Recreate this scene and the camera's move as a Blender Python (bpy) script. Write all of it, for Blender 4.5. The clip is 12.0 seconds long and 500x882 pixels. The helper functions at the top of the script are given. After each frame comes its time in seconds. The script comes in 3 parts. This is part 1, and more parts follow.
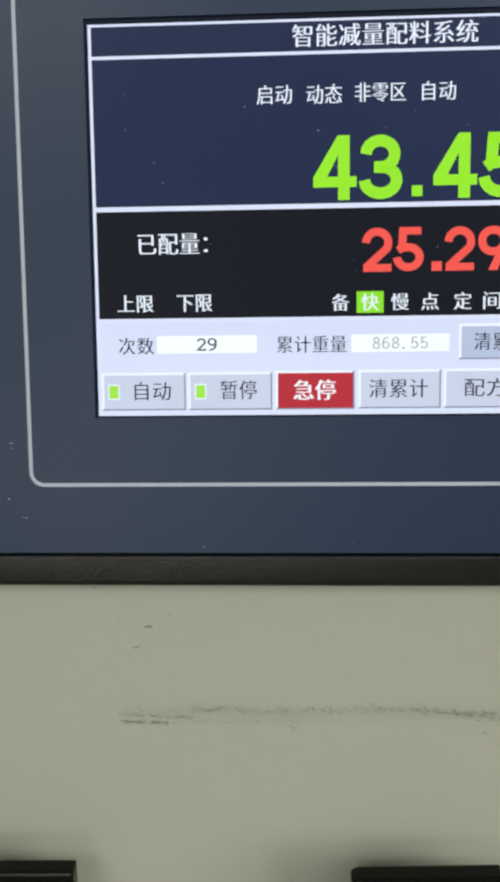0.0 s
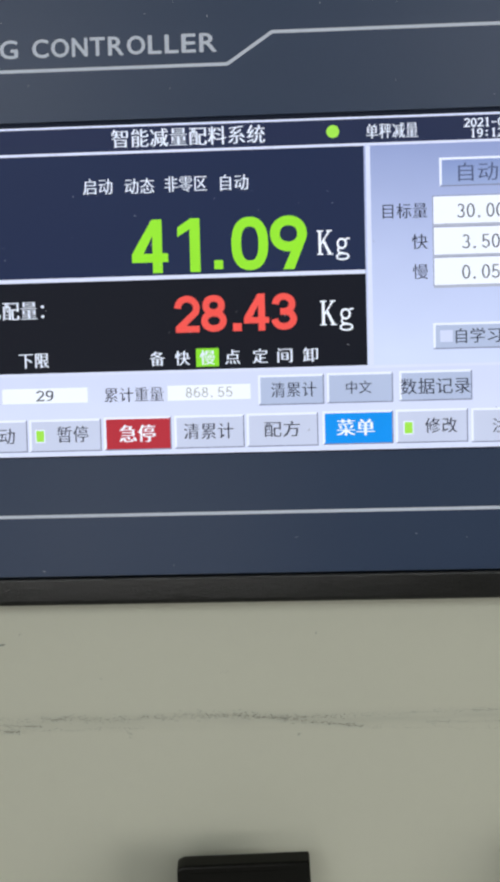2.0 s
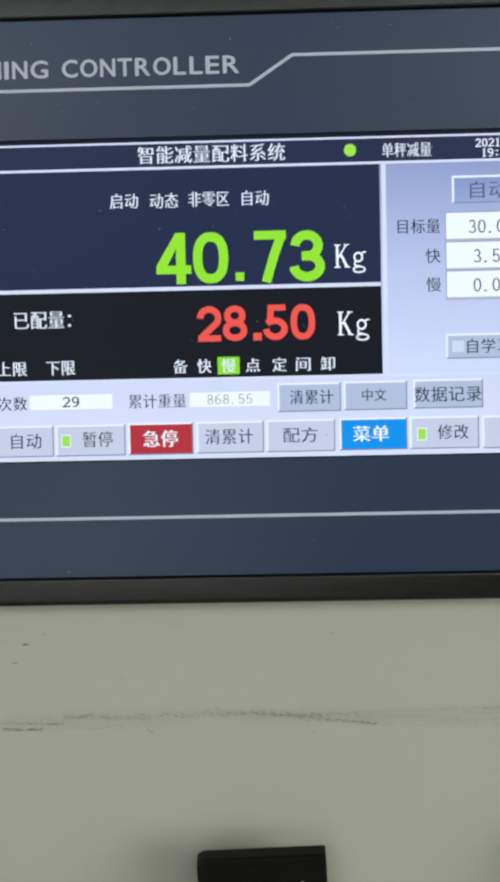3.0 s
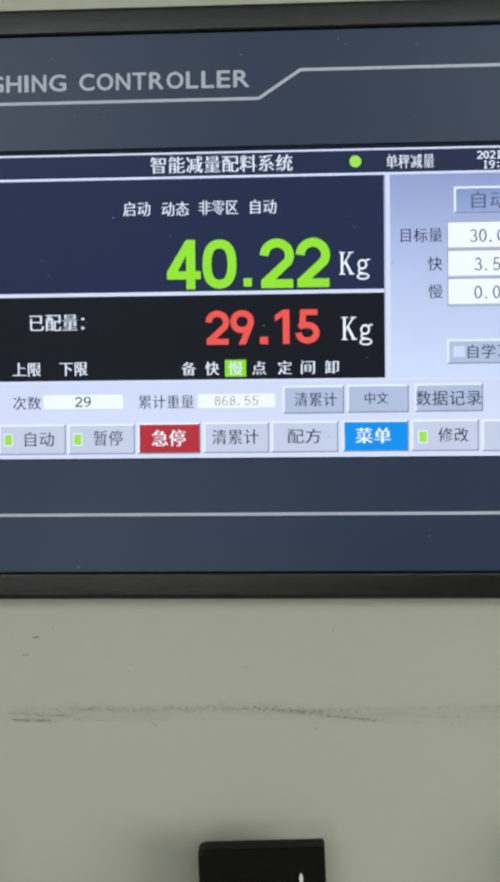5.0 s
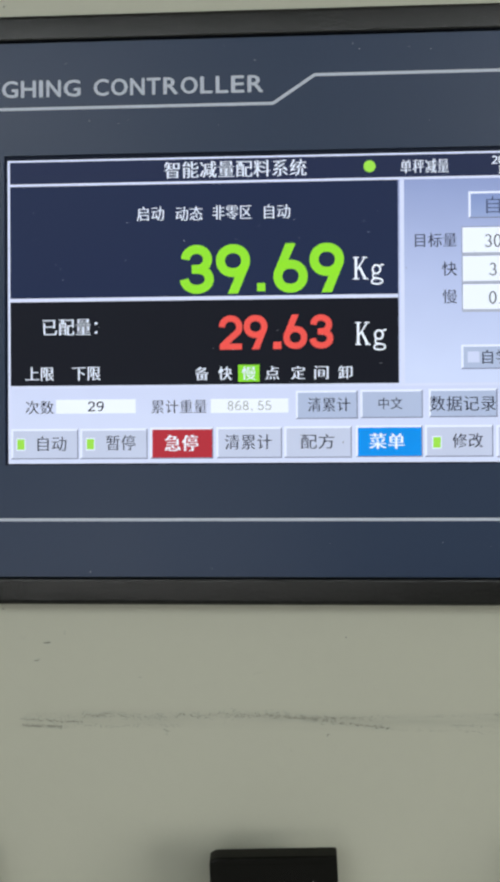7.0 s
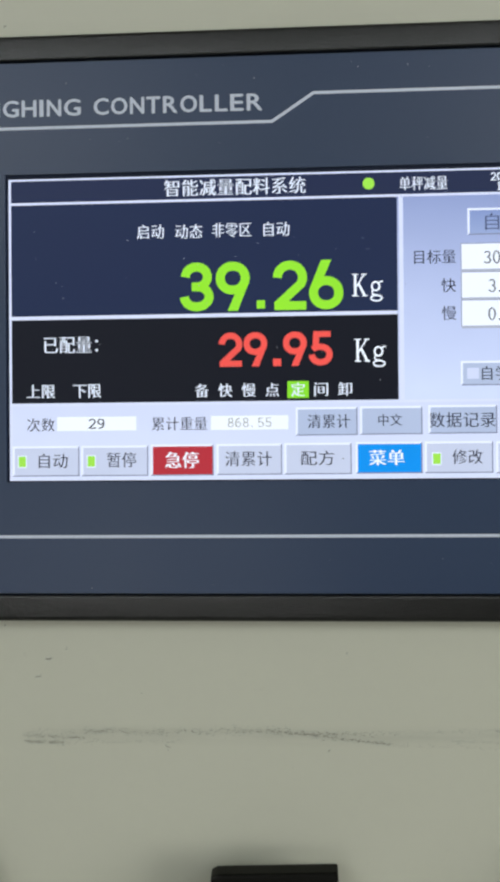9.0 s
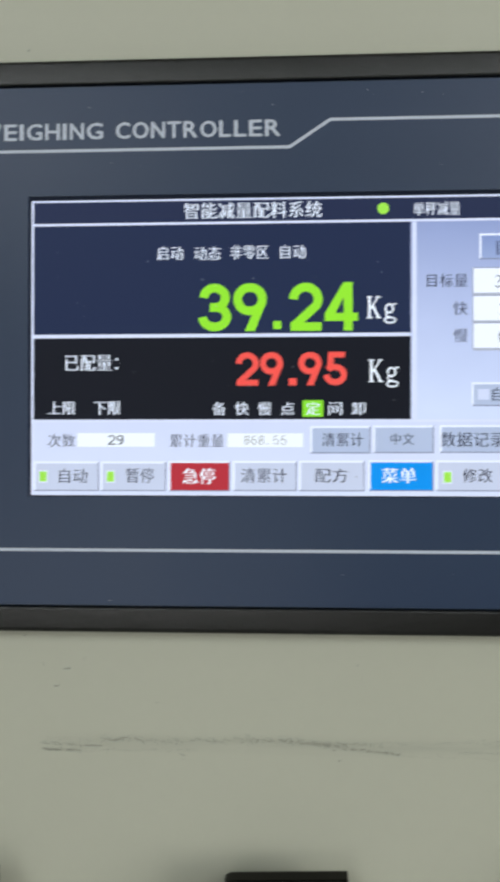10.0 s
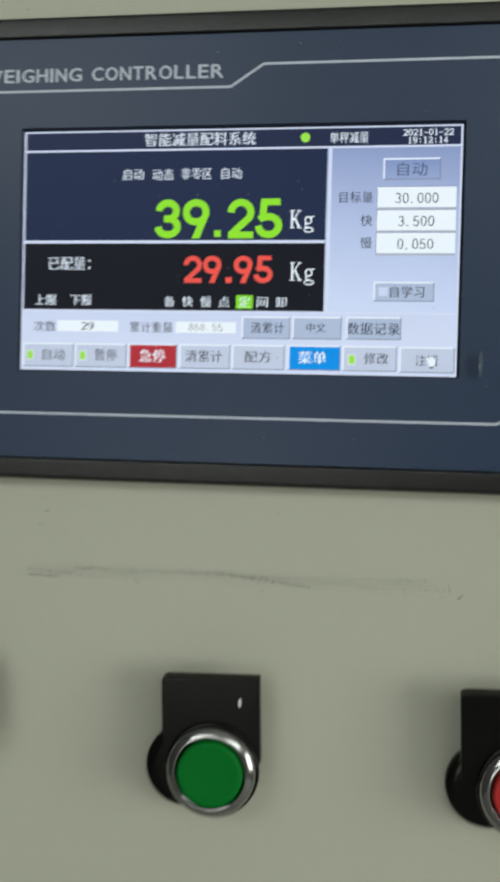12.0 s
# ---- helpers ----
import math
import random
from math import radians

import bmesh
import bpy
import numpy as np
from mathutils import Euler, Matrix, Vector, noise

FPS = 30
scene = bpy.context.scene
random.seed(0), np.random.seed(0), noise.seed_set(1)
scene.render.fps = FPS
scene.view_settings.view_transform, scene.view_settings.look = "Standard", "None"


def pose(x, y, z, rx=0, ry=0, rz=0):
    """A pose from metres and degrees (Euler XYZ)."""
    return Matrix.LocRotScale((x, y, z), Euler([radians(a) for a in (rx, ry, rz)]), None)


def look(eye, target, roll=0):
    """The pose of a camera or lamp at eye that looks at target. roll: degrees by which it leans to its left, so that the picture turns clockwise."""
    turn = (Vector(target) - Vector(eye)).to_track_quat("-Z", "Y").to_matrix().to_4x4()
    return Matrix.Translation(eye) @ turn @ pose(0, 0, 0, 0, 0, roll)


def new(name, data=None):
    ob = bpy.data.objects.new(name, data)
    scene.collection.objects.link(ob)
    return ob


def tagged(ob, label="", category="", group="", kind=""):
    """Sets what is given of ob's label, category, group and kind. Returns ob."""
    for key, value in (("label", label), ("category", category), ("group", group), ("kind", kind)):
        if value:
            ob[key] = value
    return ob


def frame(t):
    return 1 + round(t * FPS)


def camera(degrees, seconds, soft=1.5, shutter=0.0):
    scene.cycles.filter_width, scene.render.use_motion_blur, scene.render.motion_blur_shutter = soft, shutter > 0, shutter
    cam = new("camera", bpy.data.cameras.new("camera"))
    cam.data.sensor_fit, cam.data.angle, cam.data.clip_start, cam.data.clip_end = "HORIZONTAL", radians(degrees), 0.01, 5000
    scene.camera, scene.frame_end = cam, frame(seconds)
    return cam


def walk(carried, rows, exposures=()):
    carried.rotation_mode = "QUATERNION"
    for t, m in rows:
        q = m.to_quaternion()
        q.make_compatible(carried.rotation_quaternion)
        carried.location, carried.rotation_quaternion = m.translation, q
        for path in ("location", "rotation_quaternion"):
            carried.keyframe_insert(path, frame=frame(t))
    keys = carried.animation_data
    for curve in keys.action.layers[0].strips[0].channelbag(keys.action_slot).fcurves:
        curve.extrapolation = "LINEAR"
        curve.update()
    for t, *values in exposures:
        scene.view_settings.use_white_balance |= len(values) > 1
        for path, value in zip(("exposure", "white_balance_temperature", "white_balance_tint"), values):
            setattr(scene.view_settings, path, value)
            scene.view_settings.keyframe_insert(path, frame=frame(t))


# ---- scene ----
cam = camera(28.0, 12.0, soft=3.9, shutter=0.15)
PATH = [
    (0, (-0.03032, -0.22261, 1.32826), (-0.05822, 0.27295, 1.26788), -0.703),
    (0.3, (-0.02546, -0.23462, 1.32448), (-0.07009, 0.25992, 1.26582), -0.601),
    (0.5, (-0.03471, -0.23855, 1.32320), (-0.06806, 0.25719, 1.26724), -0.491),
    (0.7, (-0.02538, -0.25018, 1.32382), (-0.07180, 0.24505, 1.27288), -0.722),
    (1, (-0.02371, -0.25679, 1.32551), (-0.05148, 0.24070, 1.28384), -0.951),
    (1.2, (-0.01596, -0.25645, 1.32483), (-0.03966, 0.24161, 1.28775), -1.148),
    (1.5, (0.00283, -0.25783, 1.32473), (-0.01692, 0.24102, 1.29710), -1.331),
    (2, (0.01044, -0.25843, 1.32131), (-0.00802, 0.24073, 1.29911), -1.427),
    (2.5, (0.00637, -0.26337, 1.31751), (-0.00762, 0.23608, 1.29886), -1.358),
    (3, (0.00177, -0.26829, 1.31830), (-0.00946, 0.23142, 1.30534), -1.163),
    (5, (0.00674, -0.27634, 1.31241), (-0.01581, 0.22315, 1.31071), -0.486),
    (5.5, (0.00472, -0.27441, 1.31281), (-0.01855, 0.22505, 1.31353), -0.384),
    (6, (0.00509, -0.27395, 1.31205), (-0.02071, 0.22538, 1.31354), -0.273),
    (6.5, (0.00727, -0.27515, 1.31120), (-0.02069, 0.22406, 1.31261), -0.256),
    (7, (0.00568, -0.27535, 1.31112), (-0.02151, 0.22390, 1.31435), -0.296),
    (9, (0.00828, -0.27604, 1.31467), (-0.02352, 0.22292, 1.31985), -0.466),
    (9.2, (0.00069, -0.28027, 1.31686), (-0.04428, 0.21768, 1.32155), -0.329),
    (9.5, (-0.01737, -0.28145, 1.31836), (-0.06313, 0.21644, 1.31985), -0.196),
    (9.8, (-0.01063, -0.28397, 1.31987), (-0.05590, 0.21397, 1.32174), 0.087),
    (10, (0.00398, -0.28357, 1.31975), (-0.02719, 0.21543, 1.32447), 0.022),
    (10.2, (0.04174, -0.27817, 1.30475), (-0.00874, 0.21818, 1.33776), 0.129),
    (10.5, (0.05664, -0.27572, 1.32346), (0.03448, 0.22377, 1.32721), -0.727),
    (10.7, (0.07001, -0.26546, 1.32407), (0.04524, 0.23391, 1.32806), -0.754),
    (11, (0.07354, -0.22683, 1.32607), (0.03850, 0.27194, 1.32729), -0.920),
    (11.1, (0.07445, -0.22228, 1.32602), (0.02659, 0.27542, 1.32704), -0.912),
    (11.5, (0.06254, -0.22136, 1.32653), (0.02289, 0.27704, 1.32132), -0.614),
    (11.8, (0.06331, -0.27345, 1.31229), (0.00045, 0.22248, 1.30199), 0.431),
    (12, (0.05970, -0.34408, 1.29088), (-0.01540, 0.15013, 1.28017), 1.452),
]
walk(cam, [(t, look(eye, target, roll)) for t, eye, target, roll in PATH],
     [(0.0, 0.07, 6700, 9), (1.0, 0.17, 6560, 13), (2.0, 0.07, 6450, 13), (3.0, 0.0, 6430, 10), (7.2, 0.0, 6430, 11), (9.2, 0.07, 6430, 11), (10.0, 0.06, 6430, 10), (10.7, -0.03, 6450, 10),
      (11.3, -0.17, 6450, 10), (12.0, -0.10, 6550, 6)])

# ---- light: a closed hall lit by ceiling strips ----
world = bpy.data.worlds.new("hall_air")
scene.world = world
world.use_nodes = True
world.node_tree.nodes["Background"].inputs[0].default_value = (0.9, 0.95, 1.0, 1)
world.node_tree.nodes["Background"].inputs[1].default_value = 0.02


def strip_light(name, m, sx, sy, watts, tint):
    d = bpy.data.lights.new(name, "AREA")
    d.shape, d.size, d.size_y, d.energy, d.color = "RECTANGLE", sx, sy, watts, tint
    ob = new(name, d)
    ob.matrix_world = m
    return ob


for side in (-1, 1):
    strip_light("hall_lamp", look((1.4 * side, -3.3, 2.95), (0.2 * side, 0, 1.3)), 2.0, 1.6, 41, (0.95, 1.0, 1.0))
# two unseen area lights added: bezel glints at right, film haze from low left
strip_light("side_glint_light", look((2.36, -1.5, 1.3), (0, -1.5, 1.3)), 1.6, 1.2, 46, (1.0, 1.0, 0.97))
strip_light("low_left_fill", look((-1.2, -5.5, 0.62), (-1.2, 0, 0.62)), 1.6, 1.1, 21, (1.0, 1.0, 0.97))


# ---- materials ----
def lin(c):
    return tuple((v / 255 / 12.92) if v / 255 <= 0.04045 else ((v / 255 + 0.055) / 1.055) ** 2.4 for v in c)


def material(name):
    m = bpy.data.materials.new(name)
    m.use_nodes = True
    nt = m.node_tree
    return m, nt, nt.nodes["Principled BSDF"]


def surface(name, a, b, rough=0.5, metal=0.0, grain=400.0, stain=8.0, bump=0.05, bump_scale=1500.0, spec=0.5, rough_var=0.08):
    """A worn surface: two base colours mixed by stains and grain, with fine relief."""
    m, nt, p = material(name)
    tc = nt.nodes.new("ShaderNodeTexCoord")
    n1, n2, n3 = (nt.nodes.new("ShaderNodeTexNoise") for _ in range(3))
    for n, sc, de in ((n1, stain, 4), (n2, grain, 3), (n3, bump_scale, 2)):
        nt.links.new(tc.outputs["Object"], n.inputs["Vector"])
        n.inputs["Scale"].default_value, n.inputs["Detail"].default_value = sc, de
    add = nt.nodes.new("ShaderNodeMath")
    add.operation = "MULTIPLY_ADD"
    nt.links.new(n2.outputs["Fac"], add.inputs[0])
    add.inputs[1].default_value = 0.45
    half = nt.nodes.new("ShaderNodeMath")
    half.operation = "MULTIPLY"
    half.inputs[1].default_value = 0.55
    nt.links.new(n1.outputs["Fac"], half.inputs[0])
    nt.links.new(half.outputs[0], add.inputs[2])
    mix = nt.nodes.new("ShaderNodeMix")
    mix.data_type = "RGBA"
    mix.inputs[6].default_value, mix.inputs[7].default_value = (*a, 1), (*b, 1)
    nt.links.new(add.outputs[0], mix.inputs[0])
    nt.links.new(mix.outputs[2], p.inputs["Base Color"])
    rr = nt.nodes.new("ShaderNodeMapRange")
    rr.inputs[3].default_value, rr.inputs[4].default_value = rough - rough_var, rough + rough_var
    nt.links.new(n1.outputs["Fac"], rr.inputs[0])
    nt.links.new(rr.outputs[0], p.inputs["Roughness"])
    p.inputs["Metallic"].default_value = metal
    p.inputs["Specular IOR Level"].default_value = spec
    if bump:
        bp = nt.nodes.new("ShaderNodeBump")
        bp.inputs["Strength"].default_value, bp.inputs["Distance"].default_value = bump, 0.0004
        nt.links.new(n3.outputs["Fac"], bp.inputs["Height"])
        nt.links.new(bp.outputs[0], p.inputs["Normal"])
    return m


def lit(name, c, k=1.08, uneven=0.06):
    """Lit dots of the display: they give off their own colour, a little unevenly."""
    m, nt, p = material(name)
    p.inputs["Base Color"].default_value = (0.01, 0.01, 0.012, 1)
    p.inputs["Roughness"].default_value = 0.35
    p.inputs["Specular IOR Level"].default_value = 0.09
    tc, n = nt.nodes.new("ShaderNodeTexCoord"), nt.nodes.new("ShaderNodeTexNoise")
    n.inputs["Scale"].default_value = 90
    nt.links.new(tc.outputs["Object"], n.inputs["Vector"])
    r = nt.nodes.new("ShaderNodeMapRange")
    r.inputs[3].default_value, r.inputs[4].default_value = k * (1 - uneven), k * (1 + uneven)
    nt.links.new(n.outputs["Fac"], r.inputs[0])
    p.inputs["Emission Color"].default_value = (*(v * w for v, w in zip(lin(c), (0.94, 1.0, 1.03))), 1)
    nt.links.new(r.outputs[0], p.inputs["Emission Strength"])
    return m


def lit_ramp(name, stops, z0, z1, x0=0.0, x1=0.0):
    """Lit dots whose colour runs from z0 up to z1 (and partly from x0 to x1), as the display's own shaded backgrounds do."""
    m = lit(name, (255, 255, 255), 1.08, 0.03)
    nt = m.node_tree
    p = nt.nodes["Principled BSDF"]
    tc, sep = nt.nodes.new("ShaderNodeTexCoord"), nt.nodes.new("ShaderNodeSeparateXYZ")
    nt.links.new(tc.outputs["Object"], sep.inputs[0])
    r = nt.nodes.new("ShaderNodeMapRange")
    r.inputs[1].default_value, r.inputs[2].default_value = z0, z1
    nt.links.new(sep.outputs[2], r.inputs[0])
    fac = r.outputs[0]
    if x1 != x0:
        rx = nt.nodes.new("ShaderNodeMapRange")
        rx.inputs[1].default_value, rx.inputs[2].default_value = x0, x1
        rx.inputs[3].default_value, rx.inputs[4].default_value = -0.18, 0.18
        nt.links.new(sep.outputs[0], rx.inputs[0])
        ad = nt.nodes.new("ShaderNodeMath")
        nt.links.new(fac, ad.inputs[0])
        nt.links.new(rx.outputs[0], ad.inputs[1])
        fac = ad.outputs[0]
    ramp = nt.nodes.new("ShaderNodeValToRGB")
    while len(ramp.color_ramp.elements) < len(stops):
        ramp.color_ramp.elements.new(0.5)
    for e, (at, c) in zip(ramp.color_ramp.elements, stops):
        e.position, e.color = at, (*(v * w for v, w in zip(lin(c), (0.94, 1.0, 1.03))), 1)
    nt.links.new(fac, ramp.inputs[0])
    nt.links.new(ramp.outputs[0], p.inputs["Emission Color"])
    return m


def painted_panel():
    """Pebble-grey powder coat with a rubbed, dirty band where something has scraped along it."""
    m = surface("pebble_grey_paint", (0.459, 0.464, 0.370), (0.499, 0.504, 0.404), 0.42, 0, 260, 9, 0.06, 2600, 0.4)
    nt = m.node_tree
    p = nt.nodes["Principled BSDF"]
    base = p.inputs["Base Color"].links[0].from_socket
    tc, sep = nt.nodes.new("ShaderNodeTexCoord"), nt.nodes.new("ShaderNodeSeparateXYZ")
    nt.links.new(tc.outputs["Object"], sep.inputs[0])

    def math_node(op, a, b=None, c=None):
        n = nt.nodes.new("ShaderNodeMath")
        n.operation = op
        for i, v in enumerate((a, b, c)):
            if v is None:
                continue
            if isinstance(v, (int, float)):
                n.inputs[i].default_value = v
            else:
                nt.links.new(v, n.inputs[i])
        return n.outputs[0]

    # height of the band's middle wanders a little
    wob = nt.nodes.new("ShaderNodeTexNoise")
    wob.inputs["Scale"].default_value = 22
    mp = nt.nodes.new("ShaderNodeMapping")
    mp.inputs["Scale"].default_value = (1, 0, 0)
    nt.links.new(tc.outputs["Object"], mp.inputs[0])
    nt.links.new(mp.outputs[0], wob.inputs["Vector"])
    mid = math_node("MULTIPLY_ADD", wob.outputs["Fac"], 0.003, 1.2328)
    off = math_node("ABSOLUTE", math_node("SUBTRACT", sep.outputs[2], mid))
    band = math_node("SUBTRACT", 1.0, math_node("MINIMUM", math_node("DIVIDE", off, 0.0034), 1.0))
    away = math_node("ABSOLUTE", math_node("SUBTRACT", sep.outputs[0], 0.003))
    ends = math_node("MINIMUM", 1.0, math_node("MAXIMUM", 0.0, math_node("DIVIDE", math_node("SUBTRACT", 0.080, away), 0.022)))
    st = nt.nodes.new("ShaderNodeTexNoise")
    st.inputs["Scale"].default_value, st.inputs["Detail"].default_value = 60, 6
    ms = nt.nodes.new("ShaderNodeMapping")
    ms.inputs["Scale"].default_value = (0.8, 1, 9)
    nt.links.new(tc.outputs["Object"], ms.inputs[0])
    nt.links.new(ms.outputs[0], st.inputs["Vector"])
    dirt = math_node("MULTIPLY", math_node("MULTIPLY", band, ends), math_node("POWER", st.outputs["Fac"], 1.4))
    fac = math_node("MULTIPLY", dirt, 0.30)
    mix = nt.nodes.new("ShaderNodeMix")
    mix.data_type = "RGBA"
    mix.inputs[7].default_value = (0.16, 0.16, 0.14, 1)
    nt.links.new(fac, mix.inputs[0])
    nt.links.new(base, mix.inputs[6])
    nt.links.new(mix.outputs[2], p.inputs["Base Color"])
    return m


PAINT = painted_panel()
BEZEL = surface("textured_black_plastic", (0.004, 0.0044, 0.0036), (0.007, 0.0074, 0.006), 0.19, 0, 900, 20, 0.32, 2300, 0.55, 0.03)
FILM = surface("slate_blue_membrane", (0.0235, 0.0420, 0.086), (0.0295, 0.0505, 0.099), 0.34, 0, 700, 14, 0.03, 4000, 0.35)
PRINT = surface("pale_grey_print", (0.52, 0.57, 0.66), (0.58, 0.63, 0.72), 0.5, 0, 900, 60, 0.0)
GAP = surface("black_window_gap", (0.010, 0.015, 0.032), (0.013, 0.018, 0.038), 0.5, 0, 500, 30, 0.0, 1500, 0.12)


def smear_film(name, c, size, strength, fine):
    """A dried smear that thins out towards its rim: size is its half width and half height in metres."""
    m = surface(name, c, tuple(v * 1.5 for v in c), 0.4, 0, 900, 160, 0.05, 1200, 0.3)
    nt = m.node_tree
    p = nt.nodes["Principled BSDF"]
    tc, mp = nt.nodes.new("ShaderNodeTexCoord"), nt.nodes.new("ShaderNodeMapping")
    mp.inputs["Scale"].default_value = (1 / size[0], 1, 1 / size[1])
    nt.links.new(tc.outputs["Object"], mp.inputs[0])
    far, n, mul = nt.nodes.new("ShaderNodeVectorMath"), nt.nodes.new("ShaderNodeTexNoise"), nt.nodes.new("ShaderNodeMath")
    far.operation, mul.operation = "LENGTH", "MULTIPLY"
    nt.links.new(mp.outputs[0], far.inputs[0])
    fade = nt.nodes.new("ShaderNodeMapRange")
    fade.inputs[1].default_value, fade.inputs[2].default_value = 0.55, 1.0
    fade.inputs[3].default_value, fade.inputs[4].default_value = strength, 0.0
    nt.links.new(far.outputs["Value"], fade.inputs[0])
    n.inputs["Scale"].default_value, n.inputs["Detail"].default_value = fine, 4
    nt.links.new(tc.outputs["Object"], n.inputs["Vector"])
    nt.links.new(fade.outputs[0], mul.inputs[0])
    nt.links.new(n.outputs["Fac"], mul.inputs[1])
    nt.links.new(mul.outputs[0], p.inputs["Alpha"])
    return m


SMEAR = smear_film("dried_glue_smear", (0.010, 0.018, 0.032), (0.0034, 0.0056), 0.5, 700)
SMEAR_EDGE = smear_film("pale_smear_edge", (0.11, 0.135, 0.16), (0.0009, 0.0052), 1.2, 900)
BLACK = surface("black_holder_plastic", (0.003, 0.0032, 0.0022), (0.006, 0.006, 0.0045), 0.20, 0, 800, 40, 0.04, 2400, 0.22, 0.04)
CHROME = surface("worn_chrome", (0.34, 0.34, 0.34), (0.46, 0.46, 0.45), 0.12, 1.0, 700, 60, 0.05, 900)
GREEN = surface("green_button_plastic", (0.0, 0.140, 0.014), (0.0, 0.17, 0.02), 0.6, 0, 500, 90, 0.08, 1500, 0.15)
RED = surface("red_button_plastic", (0.42, 0.010, 0.010), (0.48, 0.014, 0.014), 0.40, 0, 500, 90, 0.08, 1500)
NIB = surface("white_nib", (0.75, 0.75, 0.72), (0.8, 0.8, 0.78), 0.35, 0, 900, 90, 0.0)
PAPER = surface("grey_white_label_paper", (0.52, 0.54, 0.52), (0.58, 0.60, 0.58), 0.5, 0, 900, 60, 0.05)
INK = surface("faded_black_ink", (0.05, 0.05, 0.045), (0.10, 0.10, 0.09), 0.6, 0, 2500, 90, 0.0)
SCUFF = surface("dark_scuff", (0.11, 0.11, 0.092), (0.33, 0.33, 0.28), 0.6, 0, 2500, 120, 0.0)
DUST = surface("pale_dust", (0.42, 0.44, 0.48), (0.62, 0.64, 0.68), 0.7, 0, 900, 90, 0.0)
PLASTER = surface("grey_plaster", (0.36, 0.36, 0.34), (0.44, 0.44, 0.42), 0.8, 0, 90, 2, 0.2, 300)
# unseen west wall, kept dark so that the left bezel reflects less
DIMMING_WALL = surface("dimming_wall", (0.085, 0.09, 0.09), (0.11, 0.115, 0.115), 0.6, 0, 60, 2, 0.05, 300, 0.3)
CONCRETE = surface("grey_concrete", (0.24, 0.235, 0.22), (0.33, 0.325, 0.31), 0.7, 0, 60, 2, 0.3, 200)
HOUSING = surface("rear_housing_plastic", (0.03, 0.03, 0.03), (0.045, 0.045, 0.045), 0.5, 0, 500, 20, 0.1)

NAVY = lit("display_navy", (26, 38, 68), 1.08, 0.0)
DEEP = lit("display_black", (7, 11, 22), 1.08, 0.0)
TITLE = lit("display_title_bar", (30, 39, 68), 1.08, 0.0)
RULE = lit("display_white_rule", (214, 218, 240))
WHITE = lit("display_white", (240, 243, 250), 1.08, 0.03)
SNOW = lit("display_text_white", (226, 230, 242), 1.08, 0.05)
LIME = lit("display_green_digit", (146, 222, 44), 1.08, 0.05)
CORAL = lit("display_red_digit", (238, 84, 74), 1.08, 0.06)
LED = lit("display_lamp_green", (158, 222, 72))
MARK = lit("display_step_green", (134, 214, 40))
PANEL = lit_ramp("display_side_panel", [(0.0, (206, 214, 241)), (0.45, (184, 193, 226)), (1.0, (140, 152, 194))], -0.022, 0.034, -0.04, 0.19)
TRAY = lit_ramp("display_lower_tray", [(0.0, (214, 219, 241)), (1.0, (207, 212, 237))], -0.043, -0.022)
KEY = lit("display_key_face", (196, 201, 221), 1.08, 0.05)
KEY_DIM = lit("display_key_face_grey", (176, 186, 211), 1.08, 0.05)
KEY_FLAT = lit_ramp("display_key_face_flat", [(0.0, (152, 166, 204)), (1.0, (128, 144, 190))], 0.023, 0.031)
EDGE_HI = lit("display_key_edge_light", (232, 235, 250))
EDGE_LO = lit("display_key_edge_dark", (128, 132, 156))
INKY = lit("display_text_dark", (26, 29, 46), 1.0, 0.1)
KEY_INK = lit("display_key_text", (34, 37, 56), 1.0, 0.1)
FAINT = lit("display_text_faint", (82, 92, 124), 1.0, 0.1)
PALE_INK = lit("display_text_pale", (164, 164, 158), 1.0, 0.1)
FIELD_INK = lit("display_field_text", (70, 73, 82), 1.0, 0.1)
SHADE = lit("display_field_shade", (172, 175, 190), 1.08, 0.05)
STOP = lit("display_red_key", (178, 44, 54))
MENU = lit("display_blue_key", (0, 140, 226))

# ---- mesh helpers ----
CZ = 1.35          # height of the display's middle over the floor
FACE = 0.0010      # the display lies this far behind the front film
ENCLOSURE = 0.008  # plane of the cabinet's front sheet


def part(name, bm, mats, parent=None, label="", smooth=False):
    me = bpy.data.meshes.new(name)
    bm.to_mesh(me)
    bm.free()
    for m in mats if isinstance(mats, (list, tuple)) else [mats]:
        me.materials.append(m)
    if smooth:
        for f in me.polygons:
            f.use_smooth = True
    ob = new(name, me)
    ob.parent = parent
    if label:
        tagged(ob, label)
    return ob


def rect(bm, x0, x1, z0, z1, y, mi=0):
    """A flat rectangle in millimetres, facing the viewer."""
    vs = [bm.verts.new((x / 1000, y, z / 1000)) for x, z in ((x0, z0), (x1, z0), (x1, z1), (x0, z1))]
    f = bm.faces.new(vs)
    f.material_index = mi
    return f


def slab(bm, x0, x1, z0, z1, y0, y1, bevel=0.0):
    """A block in metres, with its edges bevelled."""
    made = bmesh.ops.create_cube(bm, size=1)["verts"]
    for v in made:
        v.co = Vector(((x0 + x1) / 2 + v.co.x * (x1 - x0), (y0 + y1) / 2 + v.co.y * (y1 - y0), (z0 + z1) / 2 + v.co.z * (z1 - z0)))
    if bevel:
        es = list({e for v in made for e in v.link_edges})
        bmesh.ops.bevel(bm, geom=es, offset=bevel, segments=2, affect="EDGES", profile=0.5)


